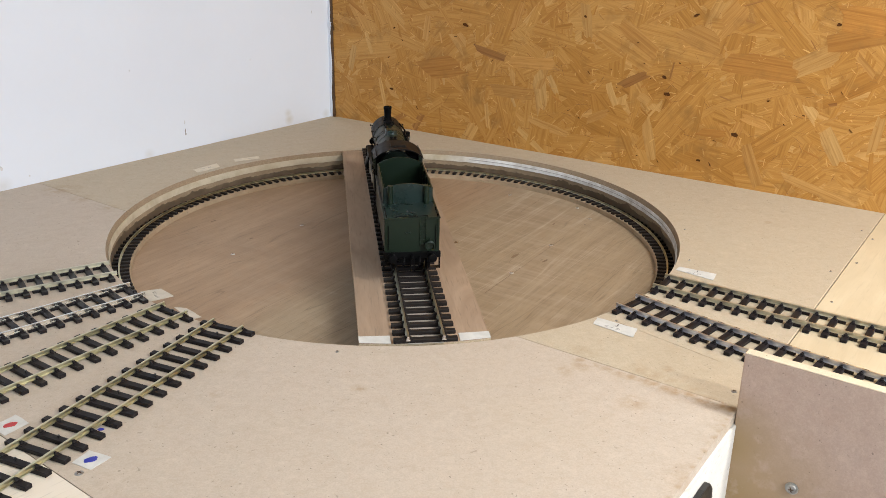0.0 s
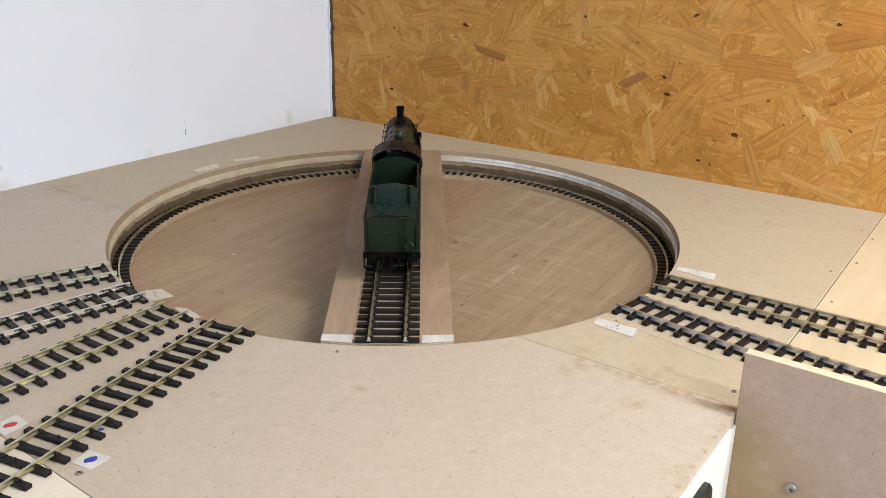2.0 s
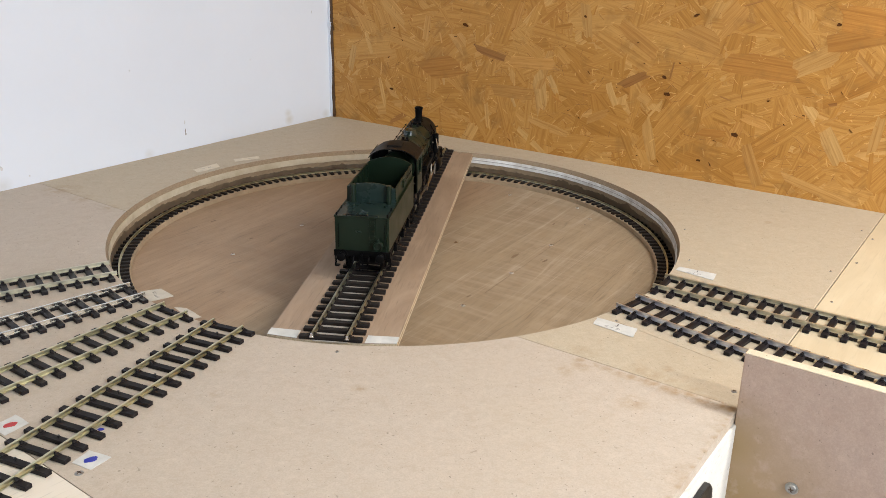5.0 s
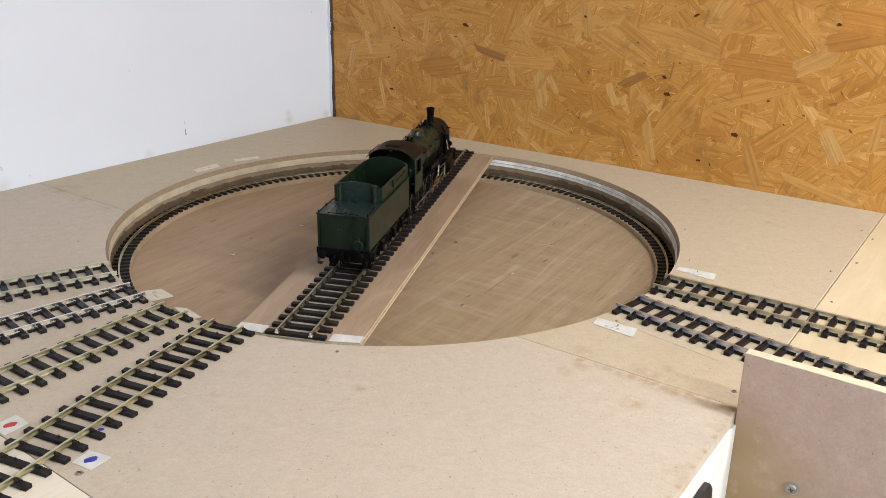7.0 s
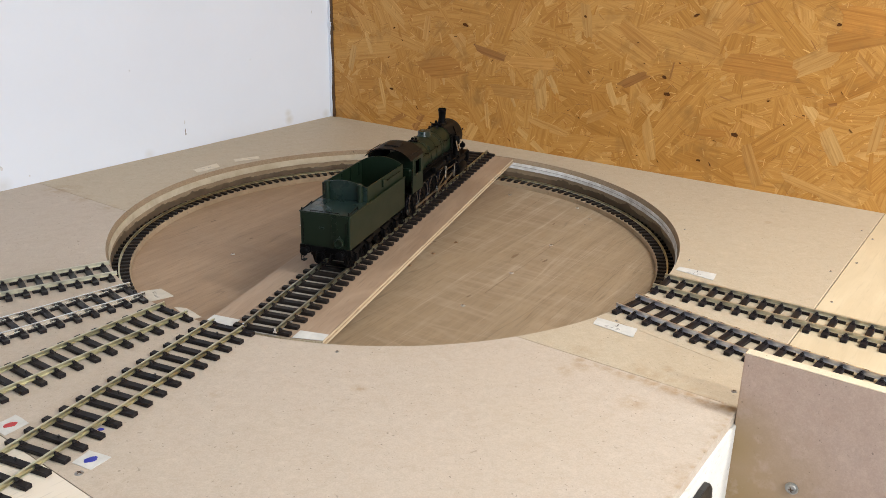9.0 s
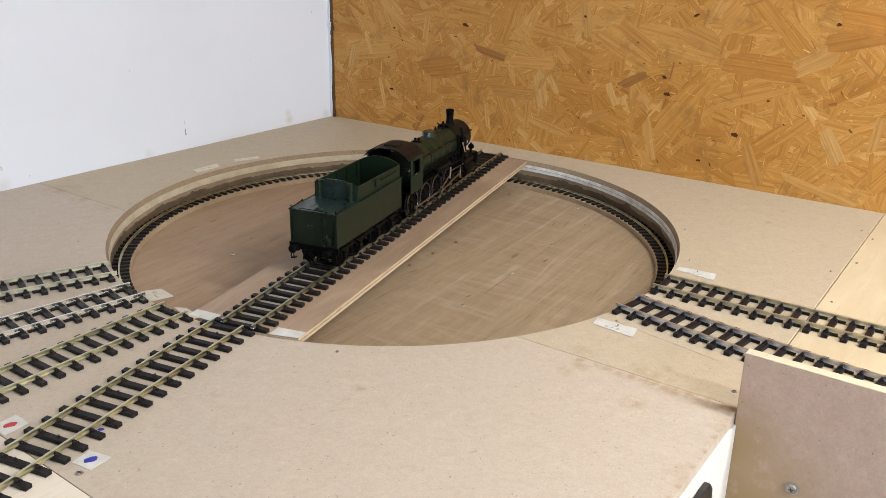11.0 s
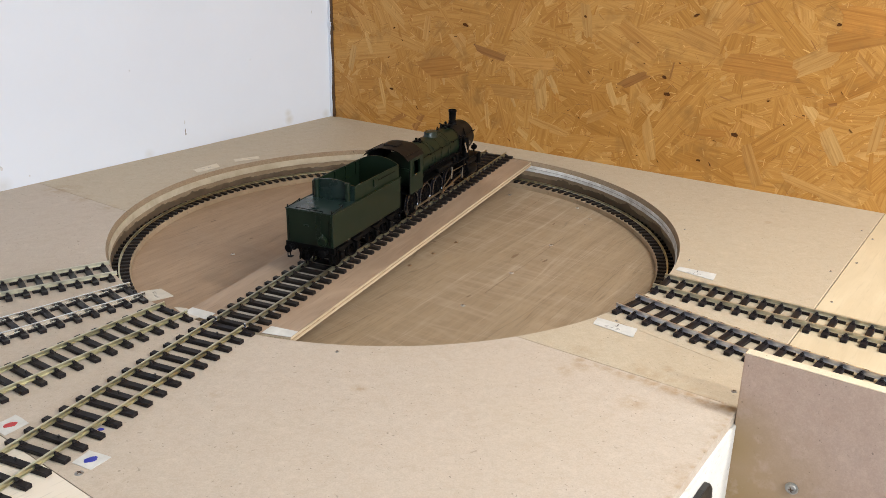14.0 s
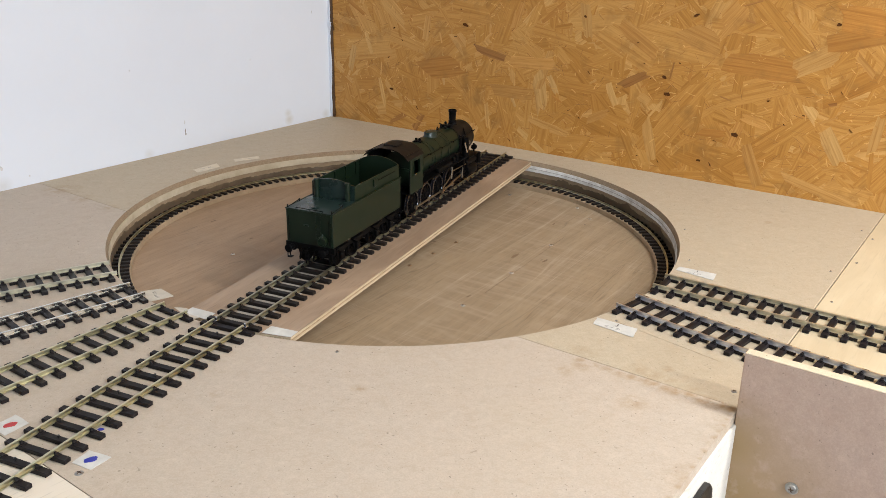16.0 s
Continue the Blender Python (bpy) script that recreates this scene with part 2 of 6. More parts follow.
INK_GREY = paint_material("pencil", (0.13, 0.12, 0.12), 0.6, 0, 0.2, 300)
TRACK_BED = paint_material("track_bed", (0.33, 0.30, 0.26), 0.8, 0, 0.15, 200)
SLEEPER = paint_material("sleeper_plastic", (0.0105, 0.0085, 0.0095), 0.48, 0, 0.35, 120, 0.22)
SLEEPER_BROWN = paint_material("brown_sleeper_plastic", (0.013, 0.0100, 0.0088), 0.55, 0, 0.3, 120, 0.22)
RAIL = paint_material("nickel_silver_rail", (0.62, 0.61, 0.44), 0.36, 1.0, 0.15, 80)
RAIL_GREY = paint_material("grey_rail", (0.60, 0.58, 0.47), 0.42, 1.0, 0.15, 80)
# one track's white reflected sheen is put into this paler metal
RAIL_SHEEN = paint_material("sheen_rail", (0.88, 0.88, 0.84), 0.16, 1.0, 0.06, 80)
RAIL_BLUE = paint_material("steel_rail", (0.66, 0.69, 0.76), 0.33, 1.0, 0.1, 80)
RAIL_DARK = paint_material("dark_rail", (0.42, 0.415, 0.32), 0.42, 1.0, 0.25, 80)
STEEL = paint_material("zinc_steel", (0.85, 0.85, 0.84), 0.42, 1.0, 0.12, 300)
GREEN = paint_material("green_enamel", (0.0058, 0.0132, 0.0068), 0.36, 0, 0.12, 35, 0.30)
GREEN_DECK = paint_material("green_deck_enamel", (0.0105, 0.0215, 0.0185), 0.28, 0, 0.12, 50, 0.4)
BLACK = paint_material("black_enamel", (0.003, 0.003, 0.0033), 0.42, 0, 0.3, 60, 0.07)
SOOT = paint_material("smokebox_black", (0.0042, 0.0035, 0.0032), 0.5, 0, 0.3, 60, 0.18)
ROOF_BROWN = paint_material("roof_brown", (0.0062, 0.0047, 0.0041), 0.5, 0, 0.25, 50, 0.2)
ROD = paint_material("polished_rod", (0.36, 0.32, 0.26), 0.35, 1.0, 0.1, 200)
TYRE = paint_material("wheel_tyre", (0.006, 0.006, 0.008), 0.13, 0.0, 0.1, 200, 0.7)
CHROME = paint_material("bright_metal", (0.75, 0.76, 0.78), 0.18, 1.0, 0.06, 200)
BLACK_PLASTIC = paint_material("black_plastic", (0.012, 0.012, 0.012), 0.4, 0, 0.2, 200)
CEILING_PAINT = paint_material("ceiling_paint", (0.78, 0.78, 0.77), 0.8, 0, 0.05, 10)
CONCRETE = paint_material("concrete", (0.30, 0.29, 0.27), 0.85, 0, 0.2, 9)


def plaster_material():
    m, nt, b = material("white_plaster")
    v = coords(nt)
    cloud = noise_tex(nt, v, 3, 5, 0.6)
    fine = noise_tex(nt, v, 160, 4, 0.6)
    col = ramp(nt, cloud, [(0.3, (0.675, 0.715, 0.785)), (0.75, (0.72, 0.76, 0.83))])
    # grey-brown rub marks above the table; first two paint the locomotive's shadow
    marks = [(K.x + DW.x * a, K.y + DW.y * a, r, k, z) for a, z, r, k in ((0.097, 0.010, 0.011, 0.6), (0.099, 0.020, 0.009, 0.5), (0.015, 0.006, 0.010, 0.4), (0.36, 0.004, 0.010, 0.3), (0.57, 0.005, 0.014, 0.35))]
    col = mix(nt, spot_mask(nt, marks, 90, 0.2), col, (0.50, 0.48, 0.43))
    link(nt, col, b.inputs["Base Color"])
    b.inputs["Roughness"].default_value = 0.85
    b.inputs["Specular IOR Level"].default_value = 0.2
    mixh = mix(nt, 0.4, noise_tex(nt, v, 25, 3, 0.5), fine)
    bump(nt, b, mixh, 0.25, 0.0012)
    return m


PLASTER = plaster_material()


def strand_material(name, by_object, tint=None):
    """Wood strands of a pressed board, each of its own tint, with a grain along its length."""
    m, nt, b = material(name)
    if by_object:
        rnd = nt.nodes.new("ShaderNodeObjectInfo").outputs["Random"]
    else:
        rnd = nt.nodes.new("ShaderNodeNewGeometry").outputs["Random Per Island"]
    uv = nt.nodes.new("ShaderNodeUVMap")
    uv.uv_map = "grain"
    mp = nt.nodes.new("ShaderNodeMapping")
    mp.inputs["Scale"].default_value = (22, 520, 1)
    link(nt, uv.outputs[0], mp.inputs[0])
    g = noise_tex(nt, mp.outputs[0], 1.0, 4, 0.6, 0.6)
    base = ramp(nt, rnd, [(0.0, (0.45, 0.212, 0.041)), (0.25, (0.50, 0.247, 0.052)), (0.65, (0.535, 0.274, 0.065)), (0.9, (0.565, 0.305, 0.083)), (1.0, (0.61, 0.355, 0.115))])
    if tint is not None:
        base = ramp(nt, rnd, [(0.0, tuple(c * 0.9 for c in tint)), (1.0, tuple(c * 1.1 for c in tint))])
    col = mix(nt, 1.0, base, ramp(nt, g, [(0.30, (0.74, 0.68, 0.59)), (0.60, (0.94, 0.93, 0.92))]), "MULTIPLY")
    # growth rings as stripes along each strand, broad in some and fine in others
    mp2 = nt.nodes.new("ShaderNodeMapping")
    mp2.inputs["Scale"].default_value = (5, 260, 1)
    link(nt, uv.outputs[0], mp2.inputs[0])
    rings = noise_tex(nt, mp2.outputs[0], 1.0, 1, 0.4, 0.25)
    col = mix(nt, 1.0, col, ramp(nt, rings, [(0.36, (0.88, 0.83, 0.75)), (0.46, (1.0, 1.0, 1.0)), (0.58, (1.0, 1.0, 1.0)), (0.66, (1.06, 1.09, 1.16))]), "MULTIPLY")
    fibre = noise_tex(nt, coords(nt), 900, 2, 0.6)
    col = mix(nt, ramp(nt, fibre, [(0.60, (0, 0, 0)), (0.75, (0.35, 0.35, 0.35))]), col, (0.25, 0.115, 0.03))
    blot = noise_tex(nt, coords(nt), 30, 4, 0.6)
    col = mix(nt, ramp(nt, blot, [(0.55, (0, 0, 0)), (0.74, (0.6, 0.6, 0.6))]), col, (0.24, 0.115, 0.03))
    link(nt, col, b.inputs["Base Color"])
    b.inputs["Roughness"].default_value = 0.52
    b.inputs["Specular IOR Level"].default_value = 0.35
    bump(nt, b, g, 0.35, 0.0005)
    return m


STRANDS = strand_material("pressed_strands", False)


def strand_tint(c):
    return strand_material("single_strand", True, c)


KNOT_BROWN = paint_material("brown_knot", (0.085, 0.034, 0.011), 0.75, 0, 0.5, 400, 0.08)
KNOT = paint_material("dark_knot", (0.085, 0.042, 0.016), 0.6, 0, 0.4, 300)


# ---- mesh helpers ----
def mesh_of(name, bm):
    me = bpy.data.meshes.new(name)
    bmesh.ops.recalc_face_normals(bm, faces=bm.faces[:])
    bm.to_mesh(me)
    bm.free()
    return me


def smooth(me, angle=35):
    me.polygons.foreach_set("use_smooth", [True] * len(me.polygons))
    me.set_sharp_from_angle(angle=radians(angle))


def part(name, bm, mat, parent=None, label="", soft=True):
    me = mesh_of(name, bm)
    me.materials.append(mat)
    if soft:
        smooth(me)
    ob = new(name, me)
    if parent is not None:
        ob.parent = parent
    if label:
        ob["label"] = label
    return ob


def thing(name, label, category, group="", kind="", at=None):
    ob = new(name)
    ob.empty_display_size = 0.02
    if at is not None:
        ob.matrix_basis = at
    return tagged(ob, label, category, group, kind)


def place(bm, n0, m):
    bm.verts.ensure_lookup_table()
    bmesh.ops.transform(bm, matrix=m, verts=bm.verts[n0:])


def box(bm, x0, x1, y0, y1, z0, z1, c=0.0, m=None):
    """A box, chamfered on all edges by c."""
    n0 = len(bm.verts)
    if c <= 0:
        vs = [bm.verts.new((x, y, z)) for x in (x0, x1) for y in (y0, y1) for z in (z0, z1)]
        for f in ((0, 1, 3, 2), (4, 6, 7, 5), (0, 4, 5, 1), (2, 3, 7, 6), (0, 2, 6, 4), (1, 5, 7, 3)):
            bm.faces.new([vs[i] for i in f])
    else:
        lo, hi = (x0, y0, z0), (x1, y1, z1)
        v = {}
        for i in range(8):
            s = [(i >> k) & 1 for k in range(3)]
            for ax in range(3):
                p = [(hi[k] if s[k] else lo[k]) if k == ax else (hi[k] - c if s[k] else lo[k] + c) for k in range(3)]
                v[i, ax] = bm.verts.new(p)
        for i in range(8):
            bm.faces.new([v[i, 0], v[i, 1], v[i, 2]])
        for ax in range(3):
            a, b = [k for k in range(3) if k != ax]
            for s in (0, 1):
                ids = [s << ax | p << a | q << b for p, q in ((0, 0), (1, 0), (1, 1), (0, 1))]
                bm.faces.new([v[i, ax] for i in ids])
            for p in (0, 1):
                for q in (0, 1):
                    i0 = p << a | q << b
                    i1 = i0 | 1 << ax
                    bm.faces.new([v[i0, a], v[i1, a], v[i1, b], v[i0, b]])
    if m is not None:
        place(bm, n0, m)


def lathe(bm, profile, seg=24, m=None, close=True):
    """A body of revolution about z; profile: (radius, z) from bottom to top."""
    n0 = len(bm.verts)
    rings = []
    for r, z in profile:
        rings.append([bm.verts.new((r * math.cos(2 * math.pi * i / seg), r * math.sin(2 * math.pi * i / seg), z)) for i in range(seg)])
    for a, b in zip(rings, rings[1:]):
        for i in range(seg):
            j = (i + 1) % seg
            bm.faces.new([a[i], a[j], b[j], b[i]])
    if close:
        bm.faces.new(rings[0][::-1])
        bm.faces.new(rings[-1])
    if m is not None:
        place(bm, n0, m)


ALONG_X = pose(0, 0, 0, 0, 90, 0)
ALONG_Y = pose(0, 0, 0, -90, 0, 0)


def rod(bm, p, q, r, seg=8):
    p, q = Vector(p), Vector(q)
    d = q - p
    turn = d.to_track_quat("Z", "Y").to_matrix().to_4x4()
    lathe(bm, [(r, 0), (r, d.length)], seg, Matrix.Translation(p) @ turn)


def prism(bm, outline, z0, z1, m=None):
    n0 = len(bm.verts)
    a = [bm.verts.new((x, y, z0)) for x, y in outline]
    b = [bm.verts.new((x, y, z1)) for x, y in outline]
    bm.faces.new(a[::-1])
    bm.faces.new(b)
    for i in range(len(outline)):
        j = (i + 1) % len(outline)
        bm.faces.new([a[i], a[j], b[j], b[i]])
    if m is not None:
        place(bm, n0, m)


# ---- room ----
def wall_slab(name, p, d, length, z0, z1, outward, mat, label, thick=0.08):
    bm = bmesh.new()
    a, b = Vector(p), Vector(p) + d * length
    prism(bm, [a, b, b + outward * thick, a + outward * thick], z0, z1)
    ob = part(name, bm, mat, None, "", False)
    return tagged(ob, label, "wall", "", "structure")


NW = Vector((-DW.y, DW.x))
if NW.dot(Vector((CX, CY)) - K) > 0:
    NW = -NW
NO = Vector((-DO.y, DO.x))
if NO.dot(Vector((CX, CY)) - K) > 0:
    NO = -NO
wall_slab("wall_white", K + DW * 0.0, DW, SIDE, FLOOR, CEIL, NW, PLASTER, "white plastered wall with faint stains and the locomotive's shadow painted above the layout")
osb_wall = wall_slab("wall_board", K + DO * 0.0025, DO, SIDE, FLOOR, CEIL, NO, STRANDS, "wall of bare oriented strand board in golden brown", 0.03)
wall_slab("wall_back_left", K + DW * SIDE, DO, SIDE, FLOOR, CEIL, -NO, WHITE_PAINT, "plain white wall closing the room")


def wall_with_window():
    """The back wall on the right, with an opening for its window, and the window in it."""
    b = bmesh.new()
    a = K + DO * SIDE
    mid_s = (WIN_C - a).dot(DW)
    out = DO * 0.08
    for s0, s1, z0, z1 in ((0, mid_s - WIN_HALF, FLOOR, CEIL), (mid_s + WIN_HALF, SIDE, FLOOR, CEIL), (mid_s - WIN_HALF, mid_s + WIN_HALF, FLOOR, WIN_LOW), (mid_s - WIN_HALF, mid_s + WIN_HALF, WIN_HIGH, CEIL)):
        p, q = a + DW * s0, a + DW * s1
        prism(b, [p, q, q + out, p + out], z0, z1)
    tagged(part("wall_back_right", b, WHITE_PAINT, None, "", False), "plain white wall with a window closing the room", "wall", "", "structure")
    win = thing("window_1", "white framed window letting in daylight", "window", "", "structure", Matrix(((DW.x, 0, DO.x, WIN_C.x + 0.03 * DO.x), (DW.y, 0, DO.y, WIN_C.y + 0.03 * DO.y), (0, 1, 0, 0), (0, 0, 0, 1))))
    for x0, x1, z0, z1 in ((-WIN_HALF, -WIN_HALF + 0.04, WIN_LOW, WIN_HIGH), (WIN_HALF - 0.04, WIN_HALF, WIN_LOW, WIN_HIGH), (-WIN_HALF + 0.04, WIN_HALF - 0.04, WIN_LOW, WIN_LOW + 0.04), (-WIN_HALF + 0.04, WIN_HALF - 0.04, WIN_HIGH - 0.04, WIN_HIGH)):
        f = bmesh.new()
        box(f, x0, x1, z0, z1, 0.0, 0.04, 0.002)
        part("window_frame", f, WHITE_PAINT, win)


wall_with_window()
corners = [K, K + DW * SIDE, K + DW * SIDE + DO * SIDE, K + DO * SIDE]
mid = (corners[0] + corners[2]) / 2
grown = [mid + (c - mid) * 1.15 for c in corners]
bm = bmesh.new()
prism(bm, grown, FLOOR - 0.1, FLOOR)
tagged(part("floor", bm, CONCRETE, None, "", False), "grey concrete floor of the room", "floor", "", "structure")
bm = bmesh.new()
prism(bm, grown, CEIL, CEIL + 0.08)
tagged(part("ceiling", bm, CEILING_PAINT, None, "", False), "plain white ceiling", "ceiling", "", "structure")


def ceiling_fitting(x, y):
    fit = thing("ceiling_light", "white fluorescent batten light hung from the ceiling", "ceiling light", "ceiling battens", "", pose(x, y, HUNG + 0.075, 0, 0, TUBE_TURN))
    b = bmesh.new()
    box(b, -0.66, 0.66, -0.03, 0.03, -0.06, 0.0, 0.004)
    part("housing", b, WHITE_PAINT, fit)
    for hx in (-0.5, 0.5):
        b = bmesh.new()
        rod(b, (hx, 0, -0.001), (hx, 0, CEIL - HUNG - 0.075), 0.003)
        part("hanger", b, STEEL, fit)


for tx, ty, _ in TUBES:
    ceiling_fitting(tx, ty)


# ---- table boards ----
SEAM_P = Vector((0.2217, 0.5940))
SEAM_D = Vector((-0.5072 - 0.2217, 1.1142 - 0.5940)).normalized()   # the joint across the whole table
SEAM_N = Vector((-SEAM_D.y, SEAM_D.x))
if SEAM_N.y < 0:
    SEAM_N = -SEAM_N                                                # towards the far board
EDGE_P = Vector((0.2217, 0.5940))
EDGE_D = Vector((0.1468 - 0.2217, 0.4824 - 0.5940)).normalized()    # the near board's slanting side
EDGE_N = Vector((-EDGE_D.y, EDGE_D.x))
if EDGE_N.x < 0:
    EDGE_N = -EDGE_N                                                # outwards
JOIN_P = Vector((0.3098, 0.7219))
JOIN_D = Vector((0.5045 - 0.3098, 1.0112 - 0.7219)).normalized()    # joint to the track board
JOIN_N = Vector((JOIN_D.y, -JOIN_D.x))
LEFT_P = Vector((-0.2851, 0.5277))
LEFT_D = Vector((-0.2136 + 0.2851, 0.4724 - 0.5277)).normalized()
LEFT_N = Vector((LEFT_D.y, -LEFT_D.x))                              # towards the near left
if LEFT_N.y > 0:
    LEFT_N = -LEFT_N


def clip(poly, p, n):
    """Keeps the part of a convex outline on the side of n away from it."""
    out = []
    for a, b in zip(poly, poly[1:] + poly[:1]):
        da, db = (a - p).dot(n), (b - p).dot(n)
        if da <= 0:
            out.append(a)
        if da * db < 0:
            out.append(a + (b - a) * (da / (da - db)))
    return out


ROOM = [K + DW * 0.001 + DO * 0.001, K + DW * 1.25 + DO * 0.001, K + DW * 1.25 + DO * 1.4, K + DO * 1.4 + DW * 0.001]


def board(name, cuts, mat, label, thick=0.012, hole=True, parent=None, drop=0.0):
    """A board cut to lines, with the round pit sawn out of it; its edges are eased."""
    poly = ROOM
    for p, n in cuts:
        poly = clip(poly, p, n)
    b = bmesh.new()
    c = 0.0008
    centre = sum(poly, Vector((0, 0))) / len(poly)
    small = [v + (centre - v).normalized() * c for v in poly]
    rings = [[b.verts.new((v.x, v.y, z)) for v in ring] for ring, z in ((poly, -thick), (poly, -c), (small, 0.0))]
    n = len(poly)
    b.faces.new(rings[0])
    for lo, hi in zip(rings, rings[1:]):
        for i in range(n):
            b.faces.new([lo[i], lo[(i + 1) % n], hi[(i + 1) % n], hi[i]])
    b.faces.new(rings[2])
    ob = part(name, b, mat, parent, "", False)
    ob.location.z = -drop
    tagged(ob, label, "table board")
    return ob


def annulus_board(name, cuts, mat, label, outer):
    """The same, with the pit: rings of faces from the pit's edge out to the outline, then cut along lines."""
    b = bmesh.new()
    N = 240
    top, bot, cham = [], [], []
    far, farb = [], []
    for i in range(N):
        a = 2 * math.pi * i / N
        d = Vector((math.cos(a), math.sin(a)))
        t = 1e9
        for p, q in zip(outer, outer[1:] + outer[:1]):
            e = q - p
            den = d.x * e.y - d.y * e.x
            if abs(den) > 1e-9:
                w = p - Vector((CX, CY))
                s = (w.x * e.y - w.y * e.x) / den
                if 0 < s < t:
                    u = (w.x * d.y - w.y * d.x) / den
                    if -1e-6 <= u <= 1 + 1e-6:
                        t = s
        r = R + 0.0006 * noise.noise((3 * d.x, 3 * d.y, 2.0))
        top.append(b.verts.new((CX + r * d.x, CY + r * d.y, 0)))
        cham.append(b.verts.new((CX + (r - 0.0022) * d.x, CY + (r - 0.0022) * d.y, -0.0085)))
        bot.append(b.verts.new((CX + (r + 0.004) * d.x, CY + (r + 0.004) * d.y, -0.0085)))
        far.append(b.verts.new((CX + t * d.x, CY + t * d.y, 0)))
        farb.append(b.verts.new((CX + t * d.x, CY + t * d.y, -0.0085)))
    rings = [far, top, cham, bot, farb, far]
    for k, (lo, hi) in enumerate(zip(rings, rings[1:])):
        for i in range(N):
            j = (i + 1) % N
            b.faces.new([lo[i], lo[j], hi[j], hi[i]]).material_index = int(k in (1, 2))
    for p, n in cuts:
        geom = b.verts[:] + b.edges[:] + b.faces[:]
        res = bmesh.ops.bisect_plane(b, geom=geom, plane_co=(p.x, p.y, 0), plane_no=(n.x, n.y, 0), clear_outer=True)
        edges = [g for g in res["geom_cut"] if isinstance(g, bmesh.types.BMEdge)]
        bmesh.ops.holes_fill(b, edges=edges, sides=0)
    ob = part(name, b, mat, None, "", False)
    ob.data.materials.append(SAWN)
    return tagged(ob, label, "table board")


WIDE = [K + (DW + DO) * 0.001, K + DW * 1.3 + DO * 0.001, K + DW * 1.3 + DO * 1.25, K + DO * 1.25 + DW * 0.001]
gap = 0.00027
near_board = annulus_board("near_board", [(SEAM_P - SEAM_N * gap, SEAM_N), (EDGE_P, EDGE_N), (LEFT_P - LEFT_N * gap, LEFT_N), (Vector((0, 0.30)), Vector((0, -1)))],
                           MDF, "tan fibreboard table top sawn round the pit, stained along its joint", WIDE)
far_board = annulus_board("far_board", [(SEAM_P + SEAM_N * gap, -SEAM_N), (JOIN_P - JOIN_N * gap, JOIN_N)],
                          MDF_FAR, "tan fibreboard table top between the pit and the walls", WIDE)
board("track_board", [(SEAM_P + SEAM_N * gap, -SEAM_N), (JOIN_P + JOIN_N * gap, -JOIN_N)], LIGHT_PLY, "yellowish plywood track board jointed to the table")
bm = bmesh.new()
a = JOIN_P - JOIN_D * 0.13
prism(bm, [a - JOIN_N * 0.0014, a - JOIN_N * 0.0006, a + JOIN_D * 0.52 - JOIN_N * 0.0006, a + JOIN_D * 0.52 - JOIN_N * 0.0012], -0.002, 0.00025)
part("sawn_edge", bm, PALE_EDGE, far_board, "pale sawn edge along the joint", False)
board("corner_board", [(LEFT_P + LEFT_N * gap, -LEFT_N), (Vector((-0.10, 0)), Vector((1, 0))), (Vector((0, 0.30)), Vector((0, -1)))], PALE_PLY, "pale plywood board under the track at the table's corner")

# fascia under the near board's slanting side, and the upright panel of the track board
bm = bmesh.new()
p, q = EDGE_P + EDGE_N * -0.010, EDGE_P + EDGE_D * 0.36 + EDGE_N * -0.010
prism(bm, [p, q, q + EDGE_N * 0.012, p + EDGE_N * 0.012], -0.15, -0.0092)
tagged(part("fascia_board", bm, FASCIA_PAINT, None, "", False), "white painted side board under the table's slanting edge", "fascia board")
bm = bmesh.new()
PAN_D = -SEAM_D
PAN_N = -SEAM_N
p = SEAM_P + PAN_D * 0.001 + PAN_N * 0.0006
n0 = Matrix(((PAN_D.x, PAN_N.x, 0, p.x), (PAN_D.y, PAN_N.y, 0, p.y), (0, 0, 1, 0), (0, 0, 0, 1)))
box(bm, 0, 0.75, 0, 0.009, -0.30, 0.0492, 0.0006, n0)
side_panel = tagged(part("side_panel", bm, MDF_PANEL, None, "", False), "upright fibreboard panel fixed to the side of the track board", "panel")
bm = bmesh.new()
box(bm, 0.0001, 0.7499, 0.0001, 0.0089, 0.04925, 0.0502, 0.0004, n0)
part("sawn_top_edge", bm, PALE_EDGE, side_panel, "pale sawn top edge", False)

# frame and legs that carry the boards
frame_thing = thing("table_frame", "pale softwood frame and legs under the layout boards", "table frame")
for x, y in ((-0.45, 0.78), (0.10, 0.58), (0.45, 0.95), (-0.15, 1.42), (-0.20, 0.42)):
    bm = bmesh.new()
    box(bm, x - 0.022, x + 0.022, y - 0.022, y + 0.022, FLOOR, -0.0125, 0.002)
    part("leg", bm, PALE_PLY, frame_thing)

# ---- pit ----
pit = thing("turntable_pit", "round turntable pit with plywood floor and filled plywood rim", "turntable pit", "", "structure")


